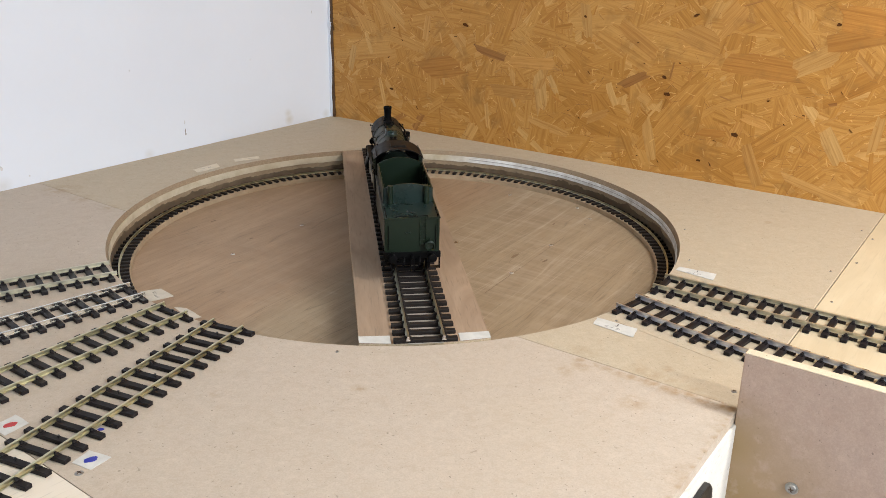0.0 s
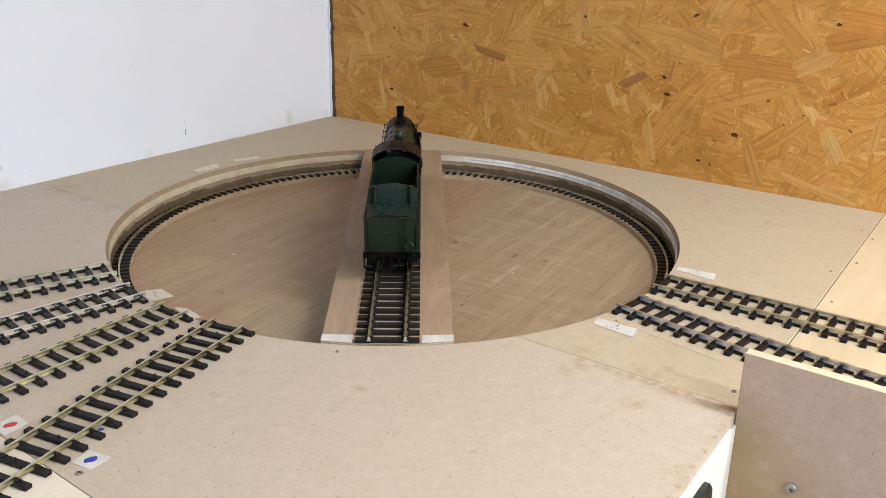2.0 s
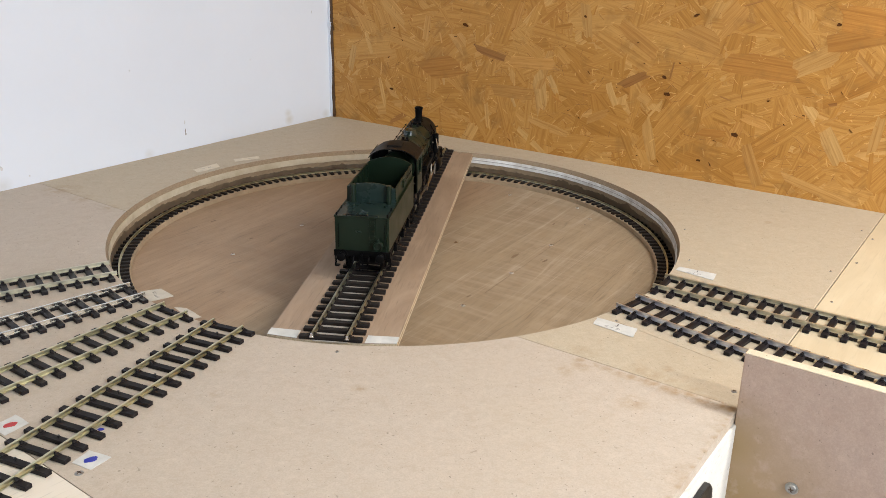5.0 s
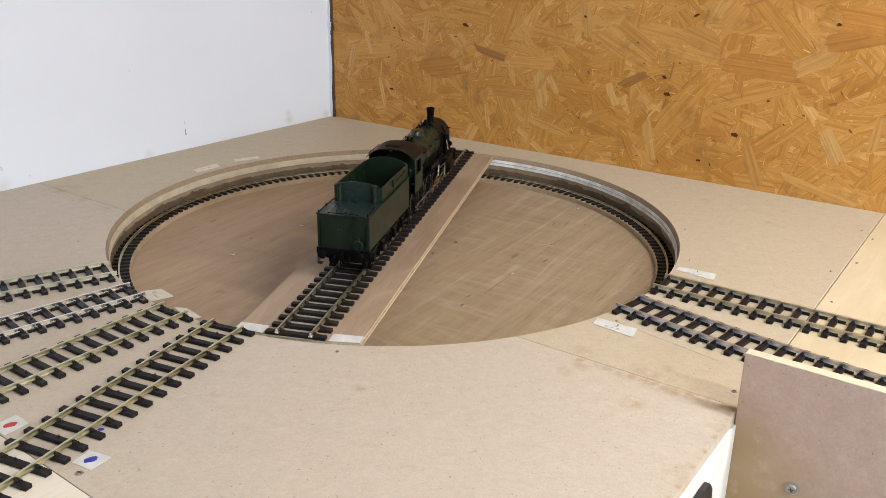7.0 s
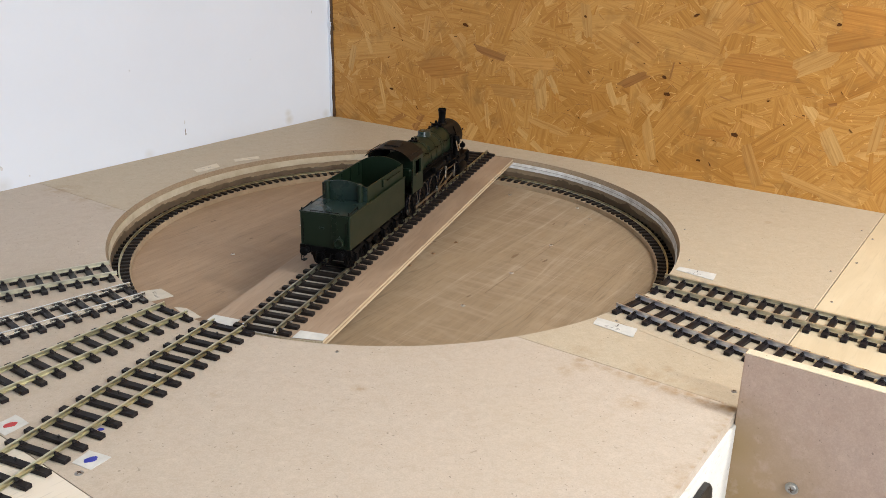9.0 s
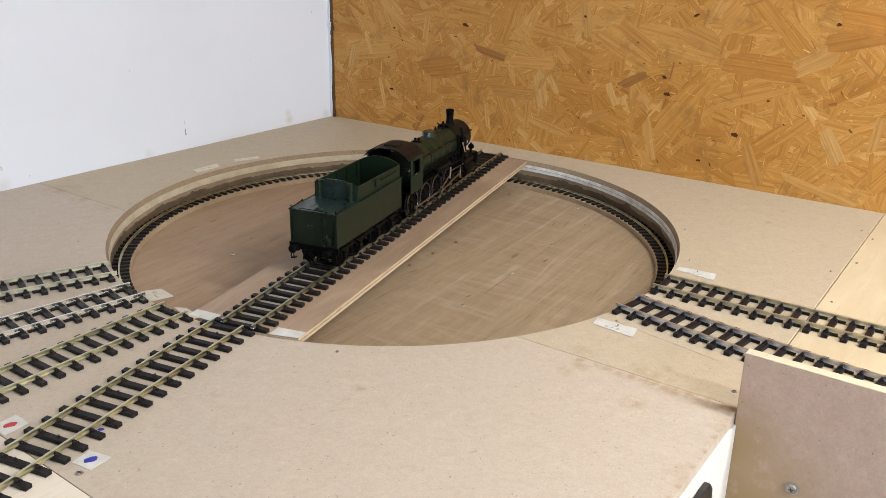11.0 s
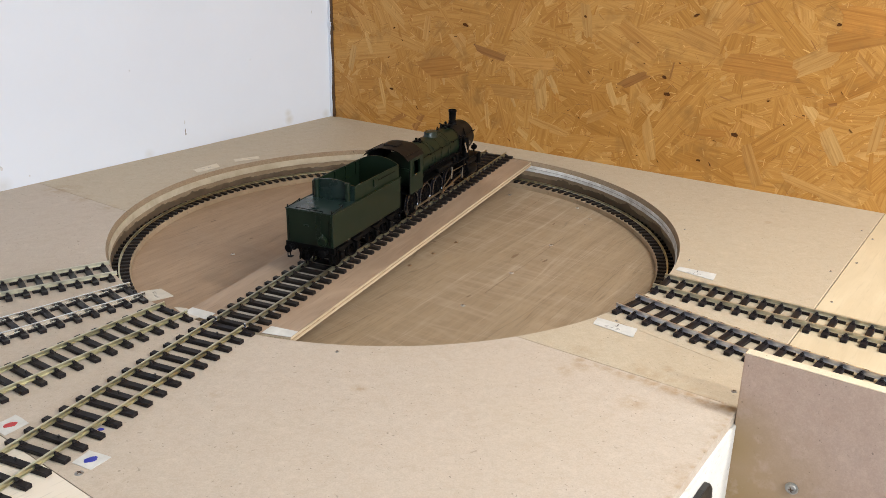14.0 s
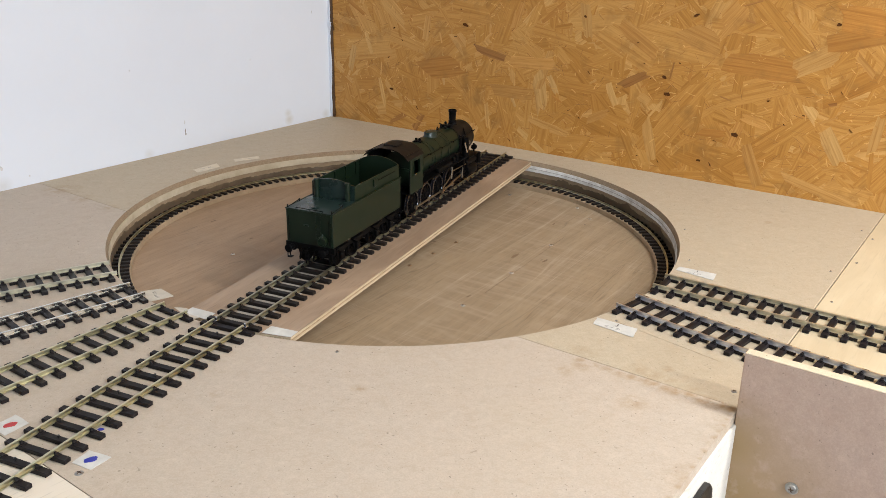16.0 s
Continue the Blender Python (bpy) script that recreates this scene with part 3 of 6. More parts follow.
def ring_band(name, prof, mat, label="", seg=240, wob=0.0, span=None):
    b = bmesh.new()
    rows = []
    for k, (r, z) in enumerate(prof):
        row = []
        for i in range(seg):
            a = 2 * math.pi * i / seg
            w = wob * (noise.noise((9 * math.cos(a), 9 * math.sin(a), 5.0)) + 0.6 * noise.noise((31 * math.cos(a), 31 * math.sin(a), 1.0)) + 0.5 * noise.noise((85 * math.cos(a), 85 * math.sin(a), 3.0)))
            row.append(b.verts.new((CX + r * math.cos(a), CY + r * math.sin(a), z + w * (k == 1))))
        rows.append(row)
    for lo, hi in zip(rows, rows[1:] + rows[:1]):
        for i in range(seg):
            j = (i + 1) % seg
            if span is None or span[0] <= 360 * i / seg <= span[1]:
                b.faces.new([lo[i], lo[j], hi[j], hi[i]])
    bmesh.ops.delete(b, geom=[v for v in b.verts if not v.link_faces], context="VERTS")
    return part(name, b, mat, pit, label)


ring_band("filler_band", [(R - 0.0026, -0.0060), (R - 0.0034, -0.0140), (R - 0.0021, -0.0140), (R - 0.0021, -0.0060)], FILLER, "pale filler and paint along the rim", 480, 0.0007)
ring_band("filler_groove", [(R - 0.0031, -0.0096), (R - 0.0035, -0.0102), (R - 0.0028, -0.0102), (R - 0.0028, -0.0096)], CONCRETE, "grey line in the filler", 240, 0.0, (0, 72))
ring_band("pit_wall", [(R - 0.0022, -0.0087), (R - 0.0022, -0.0305), (R + 0.010, -0.0305), (R + 0.010, -0.0087)], WALL_PLY, "brown plywood pit wall")
ring_band("glue_stain", [(R - 0.0023, -0.0304), (R - 0.0027, -0.0200), (R - 0.0019, -0.0200), (R - 0.0019, -0.0304)], GLUE, "ragged dark brown glue stain", 720, 0.0052)
ring_band("ledge", [(0.2965, ZF - 0.002), (0.2965, ZL - 0.0006), (0.2971, ZL), (R + 0.008, ZL), (R + 0.008, ZF - 0.002)], LEDGE_PLY, "plywood ledge under the ring rail")
bm = bmesh.new()
lathe(bm, [(0.33, ZF - 0.012), (0.33, ZF)], 120, pose(CX, CY, 0))
part("pit_floor", bm, PIT_PLY, pit, "brown plywood pit floor with brushed grain", False)

# ring rail with its sleepers
ring = thing("ring_track", "single running rail on short dark sleepers round the pit", "track", "", "", pose(CX, CY, ZL))
bm = bmesh.new()
box(bm, -0.0100, 0.0100, -0.0024, 0.0024, 0, 0.0026, 0.0004)
ring_sleeper = mesh_of("sleeper", bm)
ring_sleeper.materials.append(SLEEPER_BROWN)
RS = 178
for i in range(RS):
    a = 360 / RS * i
    ob = new("sleeper", ring_sleeper)
    ob.parent = ring
    ob.matrix_basis = pose(0, 0, 0, 0, 0, a) @ pose(0.3078, 0, 0.0)
bm = bmesh.new()
prof = [(0.3075, 0.0026), (0.3079, 0.0030), (0.3079, 0.0044), (0.3075, 0.0052), (0.3091, 0.0052), (0.3087, 0.0044), (0.3087, 0.0030), (0.3091, 0.0026)]
rows = [[bm.verts.new((r * math.cos(2 * math.pi * i / 200), r * math.sin(2 * math.pi * i / 200), z)) for i in range(200)] for r, z in prof]
for lo, hi in zip(rows, rows[1:] + rows[:1]):
    for i in range(200):
        j = (i + 1) % 200
        bm.faces.new([lo[i], lo[j], hi[j], hi[i]])
part("rail", bm, RAIL, ring, "worn metal rail")

# ---- tracks ----
GAUGE = 0.0288


def sleeper_mesh(mat, length=0.0505, width=0.0057, web=0.0):
    """A moulded sleeper with a pair of chairs at each rail, and a web towards the next sleeper where it has one."""
    b = bmesh.new()
    box(b, -width / 2, width / 2, -length / 2, length / 2, 0, 0.0033, 0.0004)
    for s in (-1, 1):
        y = s * (GAUGE / 2 + 0.0008)
        for e in (-1, 1):
            box(b, -0.0017, 0.0017, y + e * 0.0023 - 0.0010, y + e * 0.0023 + 0.0010, 0.0031, 0.0054, 0.0006)
            box(b, -0.0011, 0.0011, y + e * 0.0014 - 0.0006, y + e * 0.0014 + 0.0006, 0.0036, 0.0060, 0.0004)
        box(b, -0.0026, 0.0026, y - 0.0042, y + 0.0042, 0.0031, 0.0038, 0.0002)
        if web:
            box(b, width / 2 - 0.0003, width / 2 + web, y - 0.0018, y + 0.0018, 0.0002, 0.0030, 0.0003)
    me = mesh_of("sleeper", b)
    me.materials.append(mat)
    return me


SLEEPER_MESH = sleeper_mesh(SLEEPER)
SLEEPER_LONG = sleeper_mesh(SLEEPER, 0.0538)
SLEEPER_WEBBED = sleeper_mesh(SLEEPER, web=0.0066)
SLEEPER_DECK = sleeper_mesh(SLEEPER_BROWN, 0.0545)


def rail_bm(points):
    """A flat-bottomed rail along points (x, y), from foot to head."""
    b = bmesh.new()
    sec = [(-0.0016, 0.0036), (-0.0016, 0.0040), (-0.0004, 0.0045), (-0.0004, 0.0060), (-0.00095, 0.0064), (-0.00095, 0.0072), (-0.0007, 0.0074),
           (0.0007, 0.0074), (0.00095, 0.0072), (0.00095, 0.0064), (0.0004, 0.0060), (0.0004, 0.0045), (0.0016, 0.0040), (0.0016, 0.0036)]
    rows = []
    for i, p in enumerate(points):
        d = (Vector(points[min(i + 1, len(points) - 1)]) - Vector(points[max(i - 1, 0)])).normalized()
        n = Vector((-d.y, d.x))
        rows.append([b.verts.new((p[0] + n.x * y, p[1] + n.y * y, z)) for y, z in sec])
    for lo, hi in zip(rows, rows[1:]):
        for i in range(len(sec)):
            j = (i + 1) % len(sec)
            b.faces.new([lo[i], lo[j], hi[j], hi[i]])
    b.faces.new(rows[0])
    b.faces.new(rows[-1][::-1])
    return b


def track(angle, r0, length, pitch, rails, label, bend=0.0, first=0.004, rail_over=(0.0, 0.0), mould=SLEEPER_MESH):
    """A straight or gently curving track that leaves the pit at an angle; its own x runs outwards."""
    th = thing("track", label, "track", "tracks round the turntable", "", pose(CX + r0 * math.cos(radians(angle)), CY + r0 * math.sin(radians(angle)), 0.0, 0, 0, angle))

    def at(s):
        return Vector((s, 0.5 * bend * s * s)), bend * s

    k = 0
    while first + k * pitch < length:
        s = first + k * pitch
        p, a = at(s)
        ob = new("sleeper", mould)
        ob.parent = th
        ob.matrix_basis = pose(p.x, p.y, 0.0002, 0, 0, math.degrees(a) + random.uniform(-0.6, 0.6))
        k += 1
    for side, mat in zip((-1, 1), rails):
        pts = []
        n = 2 if bend == 0 else 16
        s0, s1 = rail_over[0 if side < 0 else 1], length
        for i in range(n):
            s = s0 + (s1 - s0) * i / (n - 1)
            p, a = at(s)
            off = side * (GAUGE / 2 + 0.0008)
            pts.append((p.x - math.sin(a) * off, p.y + math.cos(a) * off))
        part("rail", rail_bm(pts), mat, th)
    return th


ANG_END = -113.9


def track_pins(th, spots):
    """Small dark nails driven through the sleepers."""
    for x, y in spots:
        b = bmesh.new()
        lathe(b, [(0.0005, 0.003), (0.0005, 0.0052), (0.0010, 0.0053), (0.0010, 0.0058)], 10, pose(x, y, 0))
        part("track_pin", b, BLACK_PLASTIC, th)


track_pins(track(ANG_END, 0.3195, 0.36, 0.0159, (RAIL, RAIL), "brass-toned rails on black plastic sleepers", first=0.0022, mould=SLEEPER_LONG),
           [(0.0022 + 0.0159 * k, y) for k, y in ((1, 0.002), (6, 0.004), (8, -0.003), (12, 0.003), (14, -0.002))])
track_pins(track(-125.0, 0.3195, 0.30, 0.0156, (RAIL, RAIL), "brass-toned rails on black plastic sleepers", first=0.0043),
           [(0.0043, 0.001), (0.0043 + 0.0156 * 3, -0.002), (0.0043 + 0.0156 * 9, 0.001)])
track_pins(track(-136.1, 0.3195, 0.26, 0.0153, (RAIL_SHEEN, RAIL_SHEEN), "rails with a white sheen put into their colour, on black plastic sleepers", first=0.0047, mould=SLEEPER_WEBBED),
           [(0.0047, 0.002), (0.0047 + 0.0153 * 6, -0.001)])
track(-147.7, 0.3195, 0.24, 0.0152, (RAIL_GREY, RAIL_GREY), "dull nickel rails on black plastic sleepers", first=0.0068, mould=SLEEPER_WEBBED)
track(-34.1, 0.3195, 0.34, 0.0156, (RAIL_GREY, RAIL_GREY), "nickel rails on black plastic sleepers", first=0.0045, mould=SLEEPER_WEBBED)
track(-45.5, 0.3195, 0.34, 0.0157, (RAIL_BLUE, RAIL_BLUE), "steel rails on black plastic sleepers", bend=0.42, first=0.0048, mould=SLEEPER_WEBBED)

# ---- turntable bridge (its own x runs to the far end) ----
HEADING = 66.1
bridge = thing("turntable_bridge", "plywood turntable bridge carrying a track, white tape at its ends", "turntable bridge", "", "", pose(CX, CY, 0, 0, 0, HEADING))
HALF = 0.0560
RB = R - 0.0045
bm = bmesh.new()
ends = [(-math.sqrt(RB * RB - y * y), y) for y in [HALF - 2 * HALF * k / 8 for k in range(9)]] + [(math.sqrt(RB * RB - y * y), y) for y in [-HALF + 2 * HALF * k / 8 for k in range(9)]]
prism(bm, ends, -0.0005, 0.0)
part("deck_top", bm, DECK_PLY, bridge, "pinkish brown plywood face", False)
for z0, z1, grow, mat in ((-0.0026, -0.0006, 0.0, EDGE_PLY), (-0.0035, -0.0026, -0.0004, CORE_PLY), (-0.0064, -0.0035, 0.0001, EDGE_PLY)):
    bm = bmesh.new()
    prism(bm, [(x, y + math.copysign(grow, y) if abs(y) > HALF * 0.99 else y) for x, y in ends], z0, z1)
    part("ply", bm, mat, bridge, "pale plywood edge" if mat is EDGE_PLY else "darker middle ply", False)
bm = bmesh.new()
box(bm, -0.3155, 0.3155, -0.0150, 0.0150, 0.00005, 0.0003)
part("track_bed", bm, TRACK_BED, bridge, "pale grey strip between the sleepers", False)
for sy in (-1, 1):
    bm = bmesh.new()
    box(bm, -0.0585, -0.0445, sy * 0.0480 - 0.0035, sy * 0.0480 + 0.0035, -0.0105, -0.0065, 0.0004)
    part("block", bm, EDGE_PLY, bridge)
bm = bmesh.new()
box(bm, -0.27, 0.27, -0.011, 0.011, -0.024, -0.0065, 0.001)
part("beam", bm, EDGE_PLY, bridge)
bm = bmesh.new()
lathe(bm, [(0.012, ZF), (0.012, -0.024)], 24)
part("pivot", bm, STEEL, bridge)
for sx in (-1, 1):
    for sy in (-1, 1):
        x = math.sqrt(0.3083 ** 2 - 0.02 ** 2) * sx
        bm = bmesh.new()
        lathe(bm, [(0.0085, -0.003), (0.0088, -0.0025), (0.0088, 0.0025), (0.0085, 0.003)], 20, pose(x, sy * 0.02, ZL + 0.0052 + 0.0088) @ ALONG_X @ pose(0, 0, 0))
        part("roller", bm, STEEL, bridge)
for k in range(44):
    x = -0.3115 + 0.0145 * k
    if x > 0.3125:
        break
    ob = new("sleeper", SLEEPER_DECK)
    ob.parent = bridge
    ob.matrix_basis = pose(x, 0, 0.0002, 0, 0, random.uniform(-0.5, 0.5))
for s in (-1, 1):
    y = s * (GAUGE / 2 + 0.0008)
    rail = part("rail", rail_bm([(-0.3160, y), (0.3165, y)]), RAIL_DARK, bridge, "darkened metal rail")
    bm = bmesh.new()
    box(bm, -0.3172, -0.3160, y - 0.0011, y + 0.0011, 0.0038, 0.0075, 0.0003)
    box(bm, -0.3174, -0.3150, y - 0.0019, y + 0.0019, 0.0036, 0.0046, 0.0002)
    part("rail_tip", bm, CHROME, rail, "bright filed rail end")
for sx in (-1,):
    for s in (-1, 1):
        bm = bmesh.new()
        y0, y1 = s * 0.0295, s * HALF
        x0 = math.sqrt(RB * RB - y0 * y0)
        x1 = math.sqrt(RB * RB - y1 * y1)
        prism(bm, [(sx * (x0 + 0.0003), y0), (sx * (x1 + 0.0003), y1 * 1.003), (sx * (x1 - 0.0115), y1 * 1.003), (sx * (x0 - 0.014), y0)][::1 if sx * s > 0 else -1], 0.0002, 0.0006)
        part("tape", bm, TAPE, bridge, "white tape at the bridge's end", False)

# ---- locomotive and tender (x forwards, z from the table top; rail head at 0.0074) ----
RH = 0.0074
STEEL_DARK = paint_material("dark_steel", (0.12, 0.115, 0.105), 0.35, 1.0, 0.15, 200)


def wheel(parent, x, y, r, mat_body, spokes, rim, rim_label=""):
    """A spoked wheel with a bright tyre, facing outwards along y."""
    s = 1 if y > 0 else -1
    m = pose(x, y, RH + r) @ pose(0, 0, 0, -90 * s, 0, 0)
    b = bmesh.new()
    star = []
    for k in range(spokes):
        a = 2 * math.pi * k / spokes
        for rr, da in ((r * 0.22, -math.pi / spokes), (r * 0.86, -0.05), (r * 0.86, 0.05)):
            star.append((rr * math.cos(a + da), rr * math.sin(a + da)))
    prism(b, star, -0.0008, 0.0010, m)
    lathe(b, [(r * 0.84, -0.0015), (r * 0.84, -0.0008)], 28, m)
    lathe(b, [(r * 0.22, 0.0008), (r * 0.22, 0.0016), (r * 0.14, 0.0022)], 16, m)
    w = part("wheel", b, mat_body, parent)
    b = bmesh.new()
    lathe(b, [(r * 0.82, -0.0016), (r * 1.09, -0.0016), (r * 1.09, -0.0008), (r, -0.0004), (r * 0.985, 0.0014), (r * 0.95, 0.0018), (r * 0.84, 0.0018), (r * 0.82, 0.0014), (r * 0.82, -0.0016)], 32, m, False)
    part("tyre", b, rim, w, rim_label)
    return w


def buffer(parent, x, y, z, d):
    """A buffer with its sleeve and head; d: the way it points."""
    b = bmesh.new()
    lathe(b, [(0.0045, 0), (0.0045, 0.001), (0.0028, 0.0012), (0.0026, 0.006), (0.0016, 0.0062), (0.0016, 0.0085), (0.0041, 0.0088), (0.0043, 0.0094), (0.0038, 0.0100), (0.002, 0.0103)], 20,
          pose(x, y, z) @ pose(0, 0, 0, 0, 90 * d, 0))
    part("buffer", b, BLACK, parent)


def lamp(parent, x, y, z, d, r=0.0034):
    b = bmesh.new()
    lathe(b, [(r * 0.9, -0.002), (r, -0.001), (r, 0.0022), (r * 0.82, 0.0028), (r * 0.80, 0.0015), (0.0006, 0.0012)], 20, pose(x, y, z) @ pose(0, 0, 0, 0, 90 * d, 0))
    box(b, x - 0.001, x + 0.001, y - 0.001, y + 0.001, z - r - 0.003, z - r * 0.8)
    lathe(b, [(r * 0.35, 0), (r * 0.35, 0.0016), (r * 0.2, 0.002)], 10, pose(x, y, z + r * 0.9))
    part("lamp", b, BLACK, parent)


def arch(half, low, high, n=12, x0=None):
    """Points of a plate's edge: flat below, a shallow bow above."""
    pts = []
    for i in range(n + 1):
        y = -half + 2 * half * i / n
        pts.append((y, low + (high - low) * (1 - (y / half) ** 2)))
    return pts


def arched_plate(b, x0, x1, half, z0, low, high):
    pts = arch(half, low, high)
    rows = []
    for x in (x0, x1):
        rows.append([b.verts.new((x, -half, z0))] + [b.verts.new((x, y, z)) for y, z in pts] + [b.verts.new((x, half, z0))])
    b.faces.new(rows[0])
    b.faces.new(rows[1][::-1])
    n = len(rows[0])
    for i in range(n):
        j = (i + 1) % n
        b.faces.new([rows[0][i], rows[0][j], rows[1][j], rows[1][i]])


TENDER_AXLES = (-0.1660, -0.1345, -0.0930, -0.0615)


def build_tender():
    t = thing("tender", "dark green model tender with open coal space, on the bridge track", "model tender", "", "", pose(CX, CY, 0, 0, 0, HEADING))
    x0, x1, hw = -0.1865, -0.0430, 0.0262
    zb, zt = 0.0325, 0.0665
    b = bmesh.new()
    for s in (-1, 1):
        box(b, x0, x1, min(s * hw, s * 0.0236), max(s * hw, s * 0.0236), zb, zt, 0.0006)
    box(b, x0 + 0.0003, -0.1395, -0.0237, 0.0237, zb, zt, 0.0)
    box(b, -0.1395, x1, -0.0237, 0.0237, zb, 0.0440, 0.0)
    box(b, x1 - 0.0015, x1 - 0.0002, -0.0237, 0.0237, 0.0440, zt, 0.0)
    tank = part("tank", b, GREEN, t, "dark green enamelled tank")
    b = bmesh.new()
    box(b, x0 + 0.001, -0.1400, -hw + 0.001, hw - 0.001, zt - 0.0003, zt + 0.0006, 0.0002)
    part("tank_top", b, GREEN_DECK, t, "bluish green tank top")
    for s in (-1, 1):
        b = bmesh.new()
        box(b, x0 - 0.0002, x1 + 0.0002, s * (hw + 0.0001) - 0.0007, s * (hw + 0.0001) + 0.0007, zt - 0.0006, zt + 0.0009, 0.0003)
        part("beading", b, GREEN, tank)
    b = bmesh.new()
    box(b, x0 - 0.0006, x0 + 0.0008, -hw, hw, zt - 0.0006, zt + 0.0008, 0.0003)
    part("beading", b, GREEN, tank)
    # coal space: sides, arched ends, sloping floor
    cw, c0, c1 = 0.0240, -0.1400, -0.0445
    b = bmesh.new()
    for s in (-1, 1):
        y = s * cw
        n0 = len(b.verts)
        prism(b, [(c0, zt), (c1, zt), (c1, 0.0808), (c0, 0.0822)], -0.0006, 0.0006, pose(0, y, 0) @ pose(0, 0, 0, 90, 0, 0))
        for k in range(4):
            x = c0 + 0.02 + k * 0.022
            box(b, x - 0.0008, x + 0.0008, y - s * 0.0022, y - s * 0.0002, zt, 0.0805)
    part("coal_side", b, GREEN, t, "", False)
    b = bmesh.new()
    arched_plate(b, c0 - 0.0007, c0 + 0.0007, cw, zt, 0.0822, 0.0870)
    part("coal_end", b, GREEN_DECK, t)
    b = bmesh.new()
    arched_plate(b, c1 - 0.0007, c1 + 0.0007, cw, 0.0440, 0.0808, 0.0876)
    part("front_plate", b, GREEN, t)
    b = bmesh.new()
    prism(b, [(c0 + 0.001, 0.0441), (c1 - 0.001, 0.0441), (c1 - 0.001, 0.0460), (c0 + 0.001, zt + 0.002)], -0.0235, 0.0235, pose(0, 0, 0, 90, 0, 0))
    part("coal_floor", b, BLACK, t, "black coal space floor", False)
    for s in (-1, 1):
        b = bmesh.new()
        lathe(b, [(0.0026, zt), (0.0026, 0.0840), (0.0030, 0.0841), (0.0030, 0.0851), (0.0024, 0.0857)], 18, pose(c0 - 0.0030, s * 0.0178, 0))
        part("vent_pipe", b, GREEN, t)
    # tool boxes beside the coal space
    b = bmesh.new()
    box(b, -0.103, -0.096, -cw - 0.0024, -cw - 0.0005, 0.072, 0.0795, 0.0003)
    part("tool_box", b, GREEN, t)
    b = bmesh.new()
    rod(b, (-0.092, -cw - 0.0016, 0.0765), (-0.055, -cw - 0.0016, 0.0765), 0.0004)
    for x in (-0.09, -0.0735, -0.057):
        rod(b, (x, -cw, 0.0765), (x, -cw - 0.0016, 0.0765), 0.0004)
    part("side_rail", b, BLACK, t)
    # rails on the tank top and filler hatch
    b = bmesh.new()
    za = zt + 0.0030
    for s in (-1, 1):
        rod(b, (x0 + 0.001, s * 0.0245, za - 0.002), (x0 + 0.022, s * 0.0245, za), 0.0004)
        for x in (x0 + 0.001, x0 + 0.022):
            rod(b, (x, s * 0.0245, zt - 0.001), (x, s * 0.0245, za), 0.0004)
            lathe(b, [(0.0007, 0), (0.0007, 0.0012)], 8, pose(x, s * 0.0245, za - 0.0004))
    rod(b, (x0 + 0.001, -0.015, zt + 0.002), (x0 + 0.001, 0.015, zt + 0.002), 0.0004)
    for y in (-0.015, 0, 0.015):
        rod(b, (x0 + 0.001, y, zt - 0.001), (x0 + 0.001, y, zt + 0.002), 0.0004)
    part("handrail", b, BLACK, t)
    b = bmesh.new()
    lathe(b, [(0.0042, zt), (0.0042, zt + 0.0014), (0.0030, zt + 0.002)], 20, pose(x0 + 0.012, 0.0, 0))
    rod(b, (x0 + 0.007, -0.004, zt + 0.0025), (x0 + 0.016, 0.004, zt + 0.0025), 0.0006)
    part("filler_hatch", b, GREEN_DECK, t)
    # rear: ladder, lamp ring, door
    b = bmesh.new()
    for y in (-0.0075, -0.0130):
        rod(b, (x0 - 0.0010, y, 0.039), (x0 - 0.0010, y, zt + 0.001), 0.00035)
    for k in range(6):
        z = 0.041 + 0.0045 * k
        rod(b, (x0 - 0.0010, -0.0075, z), (x0 - 0.0010, -0.0130, z), 0.00035)
    part("ladder", b, GREEN, t)
    b = bmesh.new()
    lathe(b, [(0.0032, 0), (0.0032, 0.003), (0.0048, 0.0032), (0.0050, 0.0066), (0.0040, 0.0070), (0.0036, 0.0045), (0.0004, 0.0042)], 24, pose(x0 + 0.0005, -0.0165, 0.0402, 0, -90, 0))
    lathe(b, [(0.0010, 0), (0.0010, 0.0035), (0.0005, 0.0042)], 10, pose(x0 - 0.004, -0.0170, 0.0432))
    part("tail_lamp", b, GREEN, t, "round green rear lamp")
    b = bmesh.new()
    box(b, x0 - 0.0009, x0 + 0.0005, 0.0006, 0.0062, 0.0515, 0.0530, 0.0003)
    part("plate", b, GREEN_DECK, t)
    for y in (-0.0225, 0.0225):
        b = bmesh.new()
        rod(b, (x0 - 0.0012, y, 0.036), (x0 - 0.0012, y, 0.060), 0.0004)
        part("grab_rail", b, BLACK, t)
    # underframe
    b = bmesh.new()
    box(b, x0 - 0.0005, x0 + 0.0025, -0.0275, 0.0275, 0.0262, 0.0328, 0.0004)
    part("buffer_beam", b, BLACK, t)
    for s in (-1, 1):
        buffer(t, x0, s * 0.0188, 0.0290, -1)
        b = bmesh.new()
        low = [(x0 + 0.004, 0.0255)]
        for xa in TENDER_AXLES:
            low += [(xa - 0.0075, 0.0235), (xa - 0.0045, 0.0165), (xa + 0.0045, 0.0165), (xa + 0.0075, 0.0235)]
        prism(b, [(x1 - 0.002, 0.0325), (x0 + 0.004, 0.0325)] + low + [(x1 - 0.002, 0.0245)], -0.0007, 0.0007, pose(0, s * 0.0212, 0) @ pose(0, 0, 0, 90, 0, 0))
